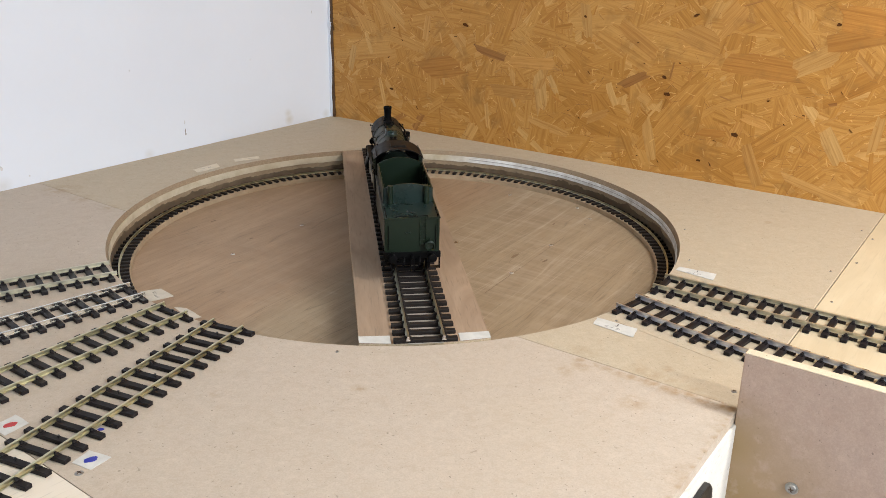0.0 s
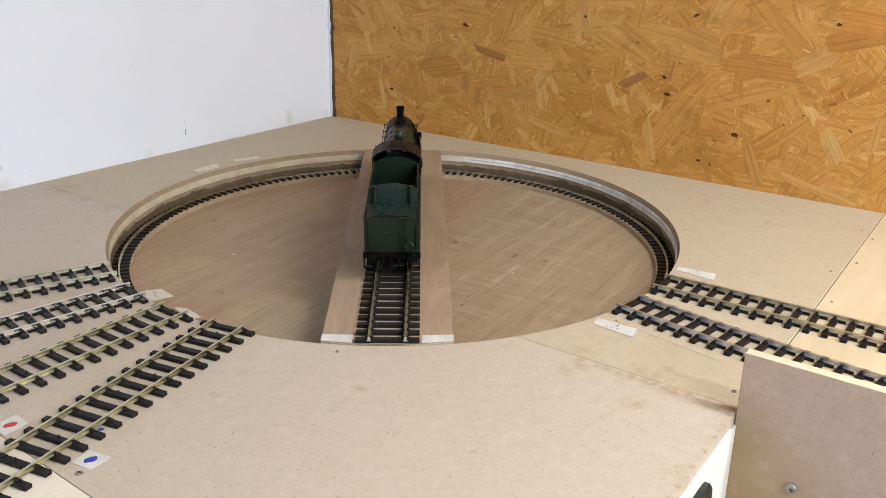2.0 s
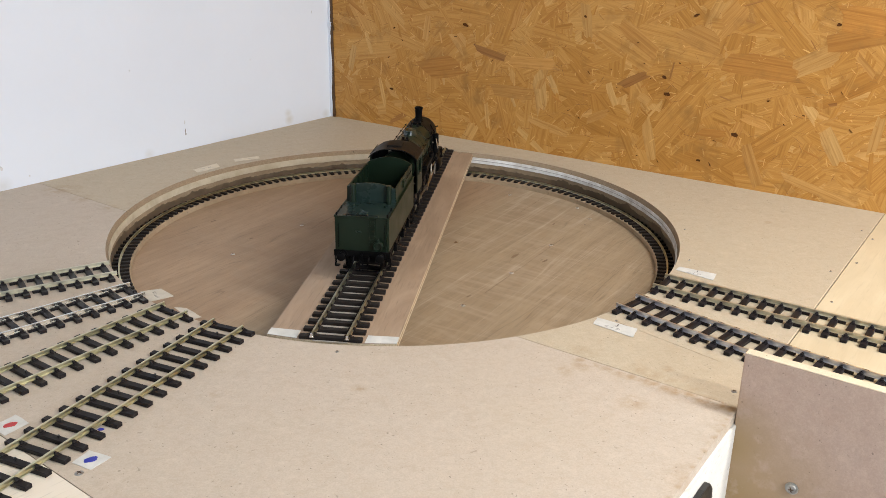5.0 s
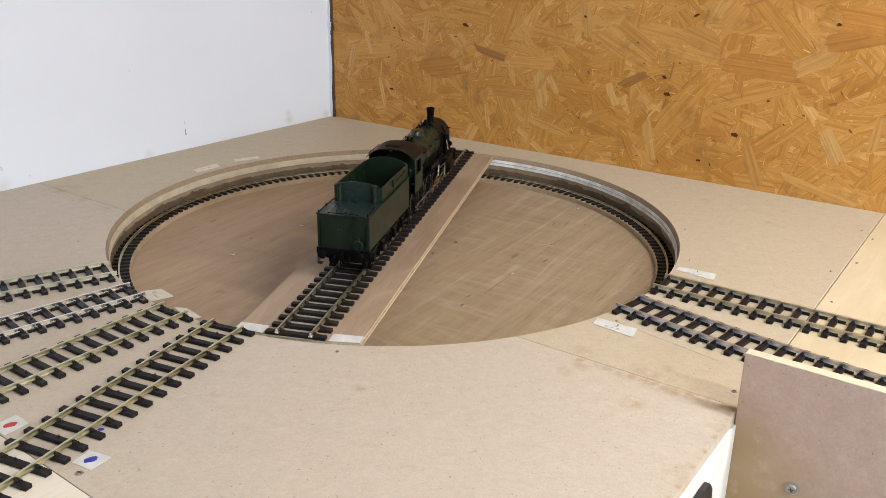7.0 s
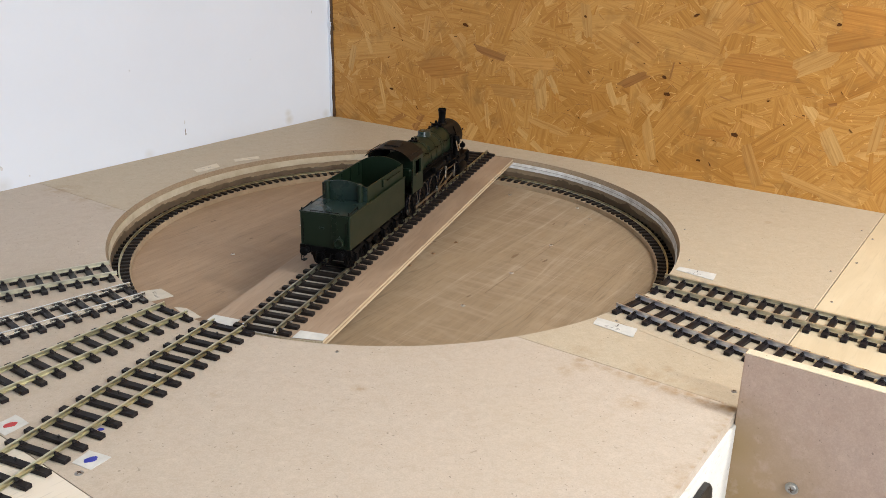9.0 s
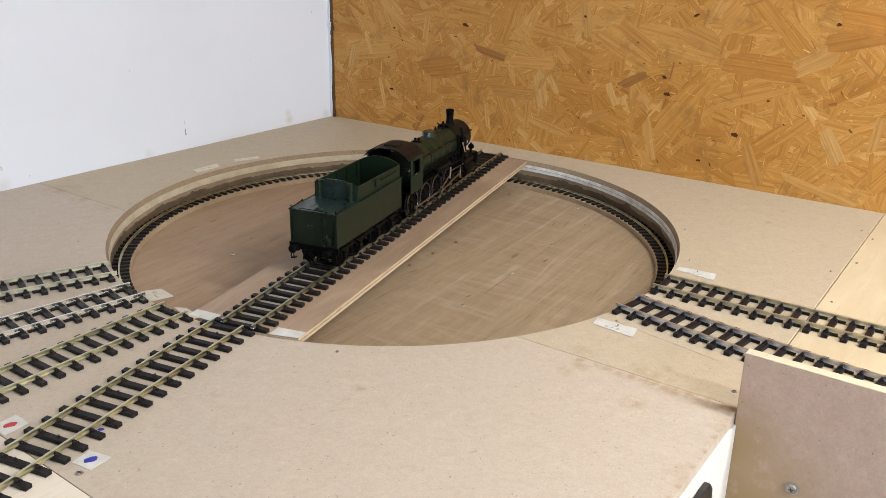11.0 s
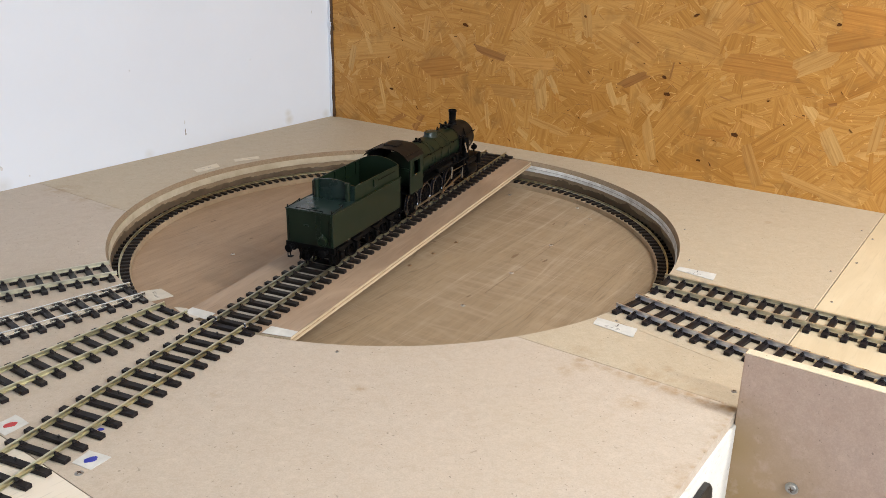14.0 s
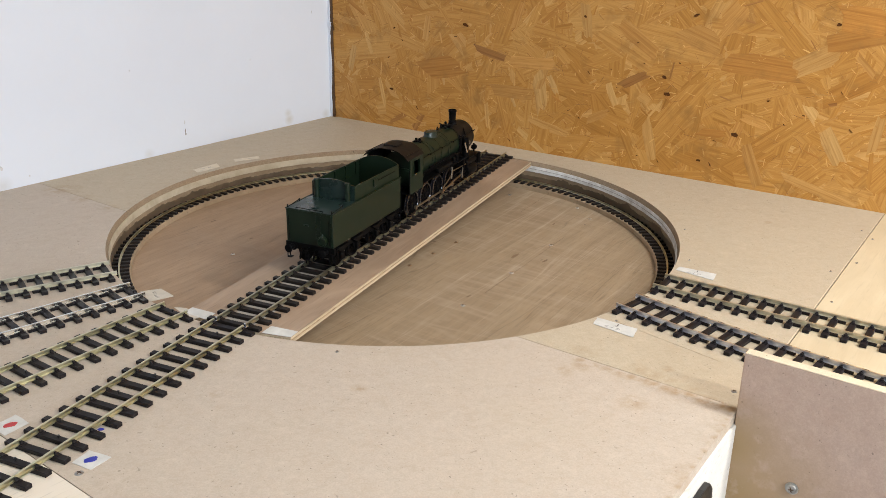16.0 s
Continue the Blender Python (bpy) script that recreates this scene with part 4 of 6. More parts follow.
        part("side_frame", b, BLACK, t, "", False)
        for x in TENDER_AXLES:
            b = bmesh.new()
            box(b, x - 0.0032, x + 0.0032, s * 0.0216, s * 0.0250, 0.0150, 0.0222, 0.0006) if s > 0 else box(b, x - 0.0032, x + 0.0032, -0.0250, -0.0216, 0.0150, 0.0222, 0.0006)
            for k in range(5):
                z = 0.0285 - 0.0011 * k
                box(b, x - 0.0105 + 0.0018 * k, x + 0.0105 - 0.0018 * k, s * 0.0234 - 0.0013, s * 0.0234 + 0.0013, z - 0.0005, z + 0.0005)
            rod(b, (x, s * 0.0234, 0.022), (x, s * 0.0234, 0.029), 0.001)
            part("axle_box", b, BLACK, t)
            wheel(t, x, s * 0.0170, 0.0113, BLACK, 10, BLACK)
        b = bmesh.new()
        for z in (0.0150, 0.0215):
            box(b, x1 - 0.008, x1 - 0.001, s * 0.0245 - 0.002, s * 0.0245 + 0.002, z, z + 0.0008)
        for x in (x1 - 0.0078, x1 - 0.0012):
            rod(b, (x, s * 0.0262, 0.0150), (x, s * 0.0262, 0.0330), 0.0005)
        part("step", b, BLACK, t, "", False)
        b = bmesh.new()
        box(b, x0 + 0.001, x0 + 0.006, s * 0.0250 - 0.002, s * 0.0250 + 0.002, 0.0150, 0.0158)
        for x in (x0 + 0.0012, x0 + 0.0058):
            rod(b, (x, s * 0.0268, 0.0150), (x, s * 0.0268, 0.0300), 0.0005)
        part("step", b, BLACK, t, "", False)
    for x in TENDER_AXLES:
        b = bmesh.new()
        rod(b, (x, -0.017, RH + 0.0113), (x, 0.017, RH + 0.0113), 0.0016, 12)
        part("axle", b, BLACK, t)
    b = bmesh.new()
    box(b, x0 + 0.004, x1 - 0.004, -0.012, 0.012, 0.020, 0.0325)
    part("frame_box", b, BLACK, t, "", False)
    # coupling: hook, links and hoses
    b = bmesh.new()
    box(b, x0 - 0.006, x0, -0.0009, 0.0009, 0.0285, 0.0303, 0.0003)
    for k in range(3):
        z = 0.0275 - 0.0042 * k
        for y in (-0.0016, 0.0016):
            rod(b, (x0 - 0.0055, y, z), (x0 - 0.0048, y, z - 0.0045), 0.0006)
        rod(b, (x0 - 0.0055, -0.0016, z), (x0 - 0.0055, 0.0016, z), 0.0006)
    part("coupling", b, BLACK, t)
    for y in (-0.007, 0.008):
        b = bmesh.new()
        pts = [(x0, y, 0.0275), (x0 - 0.003, y, 0.0272), (x0 - 0.0045, y, 0.0245), (x0 - 0.0042, y + 0.001, 0.0205), (x0 - 0.0028, y + 0.002, 0.0178)]
        for p, q in zip(pts, pts[1:]):
            rod(b, p, q, 0.0009)
        part("hose", b, BLACK, t)
    return t


def build_locomotive():
    e = thing("locomotive", "dark green model steam locomotive with black smokebox, on the bridge track", "model locomotive", "", "", pose(CX, CY, 0, 0, 0, HEADING))
    ax, br = 0.0620, 0.0190
    # boiler barrel, firebox, smokebox
    b = bmesh.new()
    lathe(b, [(br, 0.004), (br, 0.136)], 40, pose(0, 0, ax) @ ALONG_X)
    boiler = part("boiler", b, GREEN, e, "dark green boiler barrel")
    for x in (0.030, 0.055, 0.081, 0.108, 0.1355):
        b = bmesh.new()
        lathe(b, [(br + 0.0004, x - 0.0007), (br + 0.0004, x + 0.0007)], 40, pose(0, 0, ax) @ ALONG_X)
        part("boiler_band", b, GREEN, boiler)
    b = bmesh.new()
    box(b, 0.000, 0.040, -0.0165, 0.0165, 0.030, 0.062, 0.002)
    part("firebox", b, GREEN, e)
    b = bmesh.new()
    sr = 0.0198
    lathe(b, [(sr, 0.1365), (sr, 0.1800), (sr - 0.0010, 0.1812), (sr - 0.0035, 0.1815)], 40, pose(0, 0, ax) @ ALONG_X)
    smoke = part("smokebox", b, SOOT, e, "sooty black smokebox")
    b = bmesh.new()
    lathe(b, [(0.0160, 0.1812), (0.0160, 0.1822), (0.013, 0.1838), (0.007, 0.1850), (0.0012, 0.1853), (0.0012, 0.1880)], 32, pose(0, 0, ax) @ ALONG_X)
    part("smokebox_door", b, SOOT, smoke)
    # chimney
    b = bmesh.new()
    lathe(b, [(0.0085, 0.0790), (0.0058, 0.0812), (0.0050, 0.0828), (0.0054, 0.0832), (0.0054, 0.0839), (0.0047, 0.0842), (0.0046, 0.0852), (0.0050, 0.0855), (0.0050, 0.0861), (0.0044, 0.0864), (0.0044, 0.0900),
              (0.0049, 0.0965), (0.0053, 0.0970), (0.0053, 0.0992), (0.0046, 0.0996), (0.0041, 0.0960), (0.0039, 0.088), (0.0003, 0.087)], 28, pose(0.1550, 0, 0))
    part("chimney", b, BLACK, e, "tall black flared chimney")
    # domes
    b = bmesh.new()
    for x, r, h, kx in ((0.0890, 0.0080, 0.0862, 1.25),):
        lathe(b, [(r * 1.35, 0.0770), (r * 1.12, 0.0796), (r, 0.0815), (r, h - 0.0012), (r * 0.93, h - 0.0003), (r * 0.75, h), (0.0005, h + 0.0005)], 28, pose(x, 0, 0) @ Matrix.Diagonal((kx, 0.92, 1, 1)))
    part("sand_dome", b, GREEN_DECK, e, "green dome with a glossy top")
    b = bmesh.new()
    for y in (-0.0022, 0.0022):
        lathe(b, [(0.0013, 0.079), (0.0013, 0.0832), (0.0017, 0.0834), (0.0017, 0.0846), (0.0007, 0.0853)], 12, pose(0.0545, y, 0))
    box(b, 0.0515, 0.0575, -0.0048, 0.0048, 0.0795, 0.0822, 0.0004)
    part("safety_valve", b, BLACK, e)
    b = bmesh.new()
    for p, q in (((0.137, -0.006, 0.083), (0.128, -0.006, 0.087)), ((0.137, 0.006, 0.083), (0.128, 0.006, 0.087))):
        rod(b, p, q, 0.0007)
    box(b, 0.134, 0.142, -0.0065, 0.0065, 0.0805, 0.0838, 0.0006)
    lathe(b, [(0.0016, 0.083), (0.0016, 0.0862), (0.0009, 0.087)], 10, pose(0.1405, 0.003, 0))
    part("bell_mount", b, BLACK, e)
    # handrails with knobs along the boiler
    for s in (-1, 1):
        b = bmesh.new()
        y, z = s * 0.0206, ax + 0.0085
        rod(b, (0.010, y, z), (0.181, y, z), 0.00045)
        for x in (0.012, 0.045, 0.078, 0.111, 0.142, 0.176):
            rod(b, (x, s * 0.0165, z - 0.0008), (x, y + s * 0.0004, z), 0.0005)
            lathe(b, [(0.0004, -0.0011), (0.0010, -0.0006), (0.0010, 0.0006), (0.0004, 0.0011)], 10, pose(x, y + s * 0.0003, z))
        part("handrail", b, BLACK, e)
        b = bmesh.new()
        pts = [(0.050, s * 0.0172, ax - 0.009), (0.120, s * 0.0182, ax - 0.009), (0.128, s * 0.0205, ax - 0.013), (0.150, s * 0.0215, ax - 0.022)]
        for p, q in zip(pts, pts[1:]):
            rod(b, p, q, 0.0011)
        part("steam_pipe", b, BLACK, e)
        for x in (0.060, 0.098):
            b = bmesh.new()
            pts = [(x, s * 0.008, 0.0795), (x + 0.002, s * 0.0170, 0.0725), (x + 0.003, s * 0.0200, 0.058), (x + 0.003, s * 0.0190, 0.046)]
            for p, q in zip(pts, pts[1:]):
                rod(b, p, q, 0.0006)
            part("sand_pipe", b, GREEN, e)
    # air pump and pipes on the side
    b = bmesh.new()
    lathe(b, [(0.0040, 0.0450), (0.0040, 0.0560), (0.0026, 0.0565), (0.0026, 0.0585), (0.0042, 0.0590), (0.0042, 0.0680), (0.0030, 0.0690)], 18, pose(0.1440, -0.0235, 0))
    part("air_pump", b, BLACK, e)
    b = bmesh.new()
    rod(b, (0.1370, -0.0252, 0.0640), (0.1415, -0.0268, 0.0505), 0.0011, 10)
    rod(b, (0.1500, -0.0262, 0.0600), (0.1500, -0.0262, 0.0640), 0.0012, 10)
    part("pump_pipe", b, CHROME, e, "bright metal pipe")
    b = bmesh.new()
    rod(b, (0.1335, -0.0204, 0.054), (0.1335, -0.0195, 0.074), 0.0008)
    rod(b, (0.1365, -0.0204, 0.050), (0.1365, -0.0200, 0.072), 0.0007)
    part("side_pipe", b, BLACK, e)
    b = bmesh.new()
    rod(b, (0.1480, -0.0224, 0.0440), (0.1480, -0.0212, 0.0700), 0.0010)
    rod(b, (0.1555, -0.0224, 0.0440), (0.1555, -0.0206, 0.0660), 0.0008)
    rod(b, (0.1480, -0.0212, 0.0700), (0.1560, -0.0150, 0.0770), 0.0009)
    part("pump_pipe", b, BLACK, e)
    b = bmesh.new()
    rod(b, (0.0140, -0.0196, 0.0520), (0.1330, -0.0200, 0.0520), 0.0008)
    rod(b, (0.0140, -0.0200, 0.0495), (0.1330, -0.0204, 0.0495), 0.0006)
    part("side_pipe", b, BLACK, e)
    for xb in (0.1100, 0.1190):
        b = bmesh.new()
        lathe(b, [(0.0022, 0.0443), (0.0022, 0.0500), (0.0014, 0.0508)], 12, pose(xb, -0.0228, 0))
        part("oil_pump", b, BLACK, e)
    for xb, yb in ((0.1180, 0.004), (0.1270, -0.003), (0.1310, 0.005)):
        b = bmesh.new()
        lathe(b, [(0.0016, 0.0800), (0.0016, 0.0828), (0.0010, 0.0832), (0.0010, 0.0845), (0.0005, 0.0850)], 10, pose(xb, yb, 0))
        part("boiler_valve", b, SOOT, e)
    # running plate and splashers
    b = bmesh.new()
    box(b, 0.010, 0.150, -0.0262, 0.0262, 0.0430, 0.0442, 0.0003)
    box(b, 0.150, 0.187, -0.0262, 0.0262, 0.0400, 0.0412, 0.0003)
    box(b, 0.149, 0.151, -0.0262, 0.0262, 0.0400, 0.0442)
    part("running_plate", b, BLACK, e, "", False)
    b = bmesh.new()
    box(b, -0.026, 0.184, -0.0118, 0.0118, 0.0165, 0.0430, 0.0006)
    part("main_frame", b, BLACK, e)
    b = bmesh.new()
    box(b, 0.138, 0.180, -0.0140, 0.0140, 0.040, 0.050, 0.001)
    part("saddle", b, SOOT, e)
    for s in (-1, 1):
        b = bmesh.new()
        box(b, 0.060, 0.100, min(s * 0.0205, s * 0.0255), max(s * 0.0205, s * 0.0255), 0.0443, 0.0495, 0.0006)
        part("air_tank", b, BLACK, e)
    # cab
    c0, c1, cw = -0.0205, 0.0120, 0.0262
    for s in (-1, 1):
        b = bmesh.new()
        y = s * cw
        t2 = 0.0007

        def side(xa, xb, za, zb):
            box(b, xa, xb, y - t2, y + t2, za, zb)
        side(c0, c1, 0.0405, 0.0610)
        side(c0, c0 + 0.007, 0.0610, 0.0770)
        side(c1 - 0.009, c1, 0.0610, 0.0770)
        side(c0, c1, 0.0770, 0.0812)
        cab_side = part("cab_side", b, GREEN, e, "green cab side with an open window", False)
        b = bmesh.new()
        y = s * (cw + 0.0009)
        for xa, xb, za, zb in ((c0 + 0.0062, c1 - 0.0082, 0.0603, 0.0612), (c0 + 0.0062, c1 - 0.0082, 0.0768, 0.0776), (c0 + 0.0062, c0 + 0.007, 0.0603, 0.0776), (c1 - 0.009, c1 - 0.0082, 0.0603, 0.0776)):
            box(b, xa, xb, y - 0.0004, y + 0.0004, za, zb)
        part("window_frame", b, GREEN, cab_side, "", False)
        b = bmesh.new()
        box(b, c0 + 0.0078, c0 + 0.0126, s * (cw + 0.001) - 0.0016, s * (cw + 0.001) + 0.0016, 0.0612, 0.0625, 0.0003)
        part("arm_rest", b, CHROME, cab_side, "bright arm rest")
        b = bmesh.new()
        rod(b, (c0 - 0.0012, s * (cw + 0.0004), 0.042), (c0 - 0.0012, s * (cw + 0.0004), 0.068), 0.0005)
        part("grab_rail", b, BLACK, cab_side)
        b = bmesh.new()
        for z in (0.0160, 0.0270):
            box(b, c0 + 0.001, c0 + 0.009, s * 0.0248 - 0.0022, s * 0.0248 + 0.0022, z, z + 0.0008)
        for x in (c0 + 0.0012, c0 + 0.0088):
            box(b, x - 0.0004, x + 0.0004, s * 0.0266 - 0.0004, s * 0.0266 + 0.0004, 0.0160, 0.0410)
        part("cab_step", b, BLACK, e, "", False)
    # front plate is black, not green, to paint the cab's inner shade
    b = bmesh.new()
    arched_plate(b, c1 - 0.0007, c1 + 0.0007, cw, 0.0440, 0.0800, 0.0895)
    part("cab_front", b, BLACK, e, "", False)
    # black sheet added inside the cab, standing in for the shade there
    b = bmesh.new()
    box(b, c0 + 0.0005, c1 - 0.0010, cw - 0.0019, cw - 0.0009, 0.0410, 0.0812)
    part("cab_shade_sheet", b, BLACK, e, "black sheet painting the shade inside the cab", False)
    b = bmesh.new()
    rows = []
    n = 18
    for x in (-0.0280, 0.0125):
        for dz in (0.0, 0.0010):
            row = []
            for i in range(n + 1):
                y = -0.0274 + 0.0548 * i / n
                row.append(b.verts.new((x, y, 0.0800 + 0.0108 * (1 - abs(y / 0.0274) ** 2.8) + dz)))
            rows.append(row)
    r00, r01, r10, r11 = rows
    for i in range(n):
        b.faces.new([r00[i], r00[i + 1], r10[i + 1], r10[i]])
        b.faces.new([r01[i], r11[i], r11[i + 1], r01[i + 1]])
        b.faces.new([r00[i], r01[i], r01[i + 1], r00[i + 1]])
        b.faces.new([r10[i], r10[i + 1], r11[i + 1], r11[i]])
    b.faces.new([r00[0], r10[0], r11[0], r01[0]])
    b.faces.new([r00[n], r01[n], r11[n], r10[n]])
    roof = part("cab_roof", b, ROOF_BROWN, e, "dark brown curved cab roof")
    b = bmesh.new()
    box(b, -0.017, -0.003, -0.0085, 0.0085, 0.0905, 0.0930, 0.0006)
    part("roof_vent", b, ROOF_BROWN, roof)
    for s in (-1, 1):
        b = bmesh.new()
        rod(b, (-0.0280, s * 0.0245, 0.0852), (0.0125, s * 0.0245, 0.0852), 0.0005)
        part("rain_strip", b, ROOF_BROWN, roof)
    # inside the cab
    b = bmesh.new()
    lathe(b, [(0.0165, 0.0), (0.0165, 0.0016), (0.0150, 0.0020)], 28, pose(0.0112, 0, ax - 0.002, 0, -90, 0))
    part("backhead", b, BLACK, e)
    b = bmesh.new()
    for y, z in ((-0.008, 0.080), (0.004, 0.082), (0.010, 0.079), (0.0, 0.074)):
        lathe(b, [(0.0022, 0), (0.0022, 0.0012), (0.0016, 0.0014)], 12, pose(0.0098, y, z, 0, -90, 0))
        rod(b, (0.010, y, z - 0.007), (0.0098, y, z), 0.0005)
    part("gauges", b, ROD, e, "small metal gauges and pipes")
    b = bmesh.new()
    box(b, -0.0205, 0.0115, -0.0255, 0.0255, 0.0395, 0.0408)
    part("cab_floor", b, BLACK, e, "", False)
    # wheels, rods, cylinders
    dr = 0.0155
    axles = (0.0020, 0.0365, 0.0710, 0.1055)
    for s in (-1, 1):
        for x in axles:
            wheel(e, x, s * 0.0175, dr, BLACK, 13, TYRE, "bright steel tyre")
        ph = radians(-52 if s < 0 else 38)
        px, pz = 0.0078 * math.cos(ph), 0.0078 * math.sin(ph)
        zc = RH + dr
        b = bmesh.new()
        y = s * 0.0208
        for xa, xb in zip(axles, axles[1:]):
            m = pose(0, 0, 0)
            box(b, xa + px, xb + px, y - 0.0006, y + 0.0006, zc + pz - 0.0011, zc + pz + 0.0011, 0.0002)
        for x in axles:
            lathe(b, [(0.0024, -0.0011), (0.0024, 0.0011), (0.0012, 0.0016)], 14, pose(x + px, y, zc + pz) @ pose(0, 0, 0, -90 * s, 0, 0))
        part("coupling_rod", b, ROD, e, "polished coupling rod")
        b = bmesh.new()
        y = s * 0.0232
        p, q = Vector((axles[2] + px, y, zc + pz)), Vector((0.1290 + px * 0.6, y, zc + 0.0012))
        rod(b, p, q, 0.0011, 8)
        lathe(b, [(0.0027, -0.001), (0.0027, 0.001)], 14, pose(*p) @ pose(0, 0, 0, -90 * s, 0, 0))
        part("main_rod", b, ROD, e, "polished main rod")
        b = bmesh.new()
        rod(b, q, (0.1480, y, zc + 0.0012), 0.0009, 8)
        box(b, q.x - 0.002, q.x + 0.002, y - 0.0012, y + 0.0012, zc - 0.0026, zc + 0.0046, 0.0004)
        part("crosshead", b, STEEL_DARK, e)
        b = bmesh.new()
        box(b, 0.1080, 0.1470, y - 0.0009, y + 0.0009, zc + 0.0050, zc + 0.0064, 0.0002)
        box(b, 0.1080, 0.1470, y - 0.0009, y + 0.0009, zc - 0.0042, zc - 0.0030, 0.0002)
        part("slide_bar", b, BLACK, e)
        b = bmesh.new()
        y2 = s * 0.0246
        rod(b, (axles[2] + px * 0.4, y2, zc + pz * 0.2), (0.0990, y2, zc + 0.0085), 0.0008, 8)
        rod(b, (0.0990, y2, zc + 0.0040), (0.1010, y2, zc + 0.0180), 0.0012, 8)
        rod(b, (0.1000, y2, zc + 0.0130), (0.1440, y2, zc + 0.0118), 0.0007, 8)
        rod(b, (0.1330, y2, zc - 0.004), (0.1350, y2, zc + 0.0130), 0.0008, 8)
        part("valve_gear", b, ROD, e, "thin polished valve gear rods")
        b = bmesh.new()
        box(b, 0.1340, 0.1365, min(s * 0.016, s * 0.026), max(s * 0.016, s * 0.026), zc - 0.002, 0.043)
        part("gear_bracket", b, BLACK, e, "", False)
        b = bmesh.new()
        lathe(b, [(0.0040, 0.1460), (0.0080, 0.1465), (0.0086, 0.1475), (0.0086, 0.1725), (0.0080, 0.1735), (0.0040, 0.1745)], 24, pose(0, s * 0.0205, zc + 0.0012) @ ALONG_X)
        lathe(b, [(0.0030, 0.1440), (0.0048, 0.1445), (0.0048, 0.1750), (0.0030, 0.1755)], 18, pose(0, s * 0.0215, zc + 0.0120) @ ALONG_X)
        box(b, 0.1480, 0.1720, min(s * 0.010, s * 0.0235), max(s * 0.010, s * 0.0235), zc + 0.0, zc + 0.0170, 0.001)
        part("cylinder", b, BLACK, e)
        buffer(e, 0.1875, s * 0.0188, 0.0300, 1)
        lamp(e, 0.1830, s * 0.0190, 0.0470, 1, 0.0036)
        b = bmesh.new()
        for z in (0.0150, 0.0240):
            box(b, 0.1760, 0.1830, s * 0.0240 - 0.0022, s * 0.0240 + 0.0022, z, z + 0.0008)
        for x in (0.1763, 0.1827):
            box(b, x - 0.0004, x + 0.0004, s * 0.0258 - 0.0004, s * 0.0258 + 0.0004, 0.0150, 0.0400)
        part("front_step", b, BLACK, e, "", False)
    for x in axles:
        b = bmesh.new()
        rod(b, (x, -0.0175, RH + dr), (x, 0.0175, RH + dr), 0.0020, 12)
        part("axle", b, BLACK, e)
    b = bmesh.new()
    box(b, 0.1850, 0.1878, -0.0272, 0.0272, 0.0262, 0.0400, 0.0005)
    part("buffer_beam", b, BLACK, e)
    b = bmesh.new()
    box(b, 0.1878, 0.1925, -0.0009, 0.0009, 0.0292, 0.0310, 0.0003)
    for y in (-0.006, 0.006):
        pts = [(0.1878, y, 0.029), (0.191, y, 0.0285), (0.192, y, 0.024), (0.1912, y, 0.0195)]
        for p, q in zip(pts, pts[1:]):
            rod(b, p, q, 0.0009)
    part("coupling", b, BLACK, e)
    return e


tender = build_tender()
locomotive = build_locomotive()

# ---- strands of the board wall ----
TO_ROOM = -NO


def wall_matrix(s, z, off, angle):
    """From a strand's own plane (x along it, z out of the wall) to the world."""
    p = K + DO * s + TO_ROOM * off
    base = Matrix(((DO.x, 0, TO_ROOM.x, p.x), (DO.y, 0, TO_ROOM.y, p.y), (0, 1, 0, z), (0, 0, 0, 1)))
    return base @ pose(0, 0, 0, random.uniform(-0.35, 0.35), random.uniform(-0.25, 0.25), angle)


def strand_outline(length, width):
    """A split flake: nearly straight sides, torn slanting ends."""
    k1, k2 = random.uniform(-0.5, 0.5) * width, random.uniform(-0.5, 0.5) * width
    a, w = length / 2, width / 2
    n1 = random.uniform(0.55, 1.0)
    n2 = random.uniform(0.55, 1.0)
    low = [(-a + k1, -w * n1), (-a * 0.4, -w * random.uniform(0.85, 1.05)), (a * 0.3, -w * random.uniform(0.85, 1.05)), (a - k2, -w * n2)]
    end = [(a + k2 * 0.4 + random.uniform(-0.12, 0.12) * width, -w * 0.3), (a - random.uniform(0, 0.2) * width, w * 0.2)]
    high = [(a + k2, w * random.uniform(0.6, 1)), (a * 0.35, w * random.uniform(0.85, 1.05)), (-a * 0.3, w * random.uniform(0.85, 1.05)), (-a - k1, w * random.uniform(0.6, 1))]
    start = [(-a - random.uniform(-0.15, 0.15) * width, w * 0.1)]
    return low + end + high + start


def strand_geometry(outline, thick):
    n = len(outline)
    verts = [(x, y, 0.0) for x, y in outline] + [(x, y, -thick) for x, y in outline]
    faces = [tuple(range(n))] + [(i, i + n, (i + 1) % n + n, (i + 1) % n) for i in range(n)]
    return verts, faces


def grain_uv(me, local, shifts):
    lay = me.uv_layers.new(name="grain")
    idx = np.empty(len(me.loops), dtype=np.int32)
    me.loops.foreach_get("vertex_index", idx)
    uv = np.array(local, dtype=np.float32)[idx] + np.array(shifts, dtype=np.float32)[idx]
    lay.data.foreach_set("uv", uv.ravel())


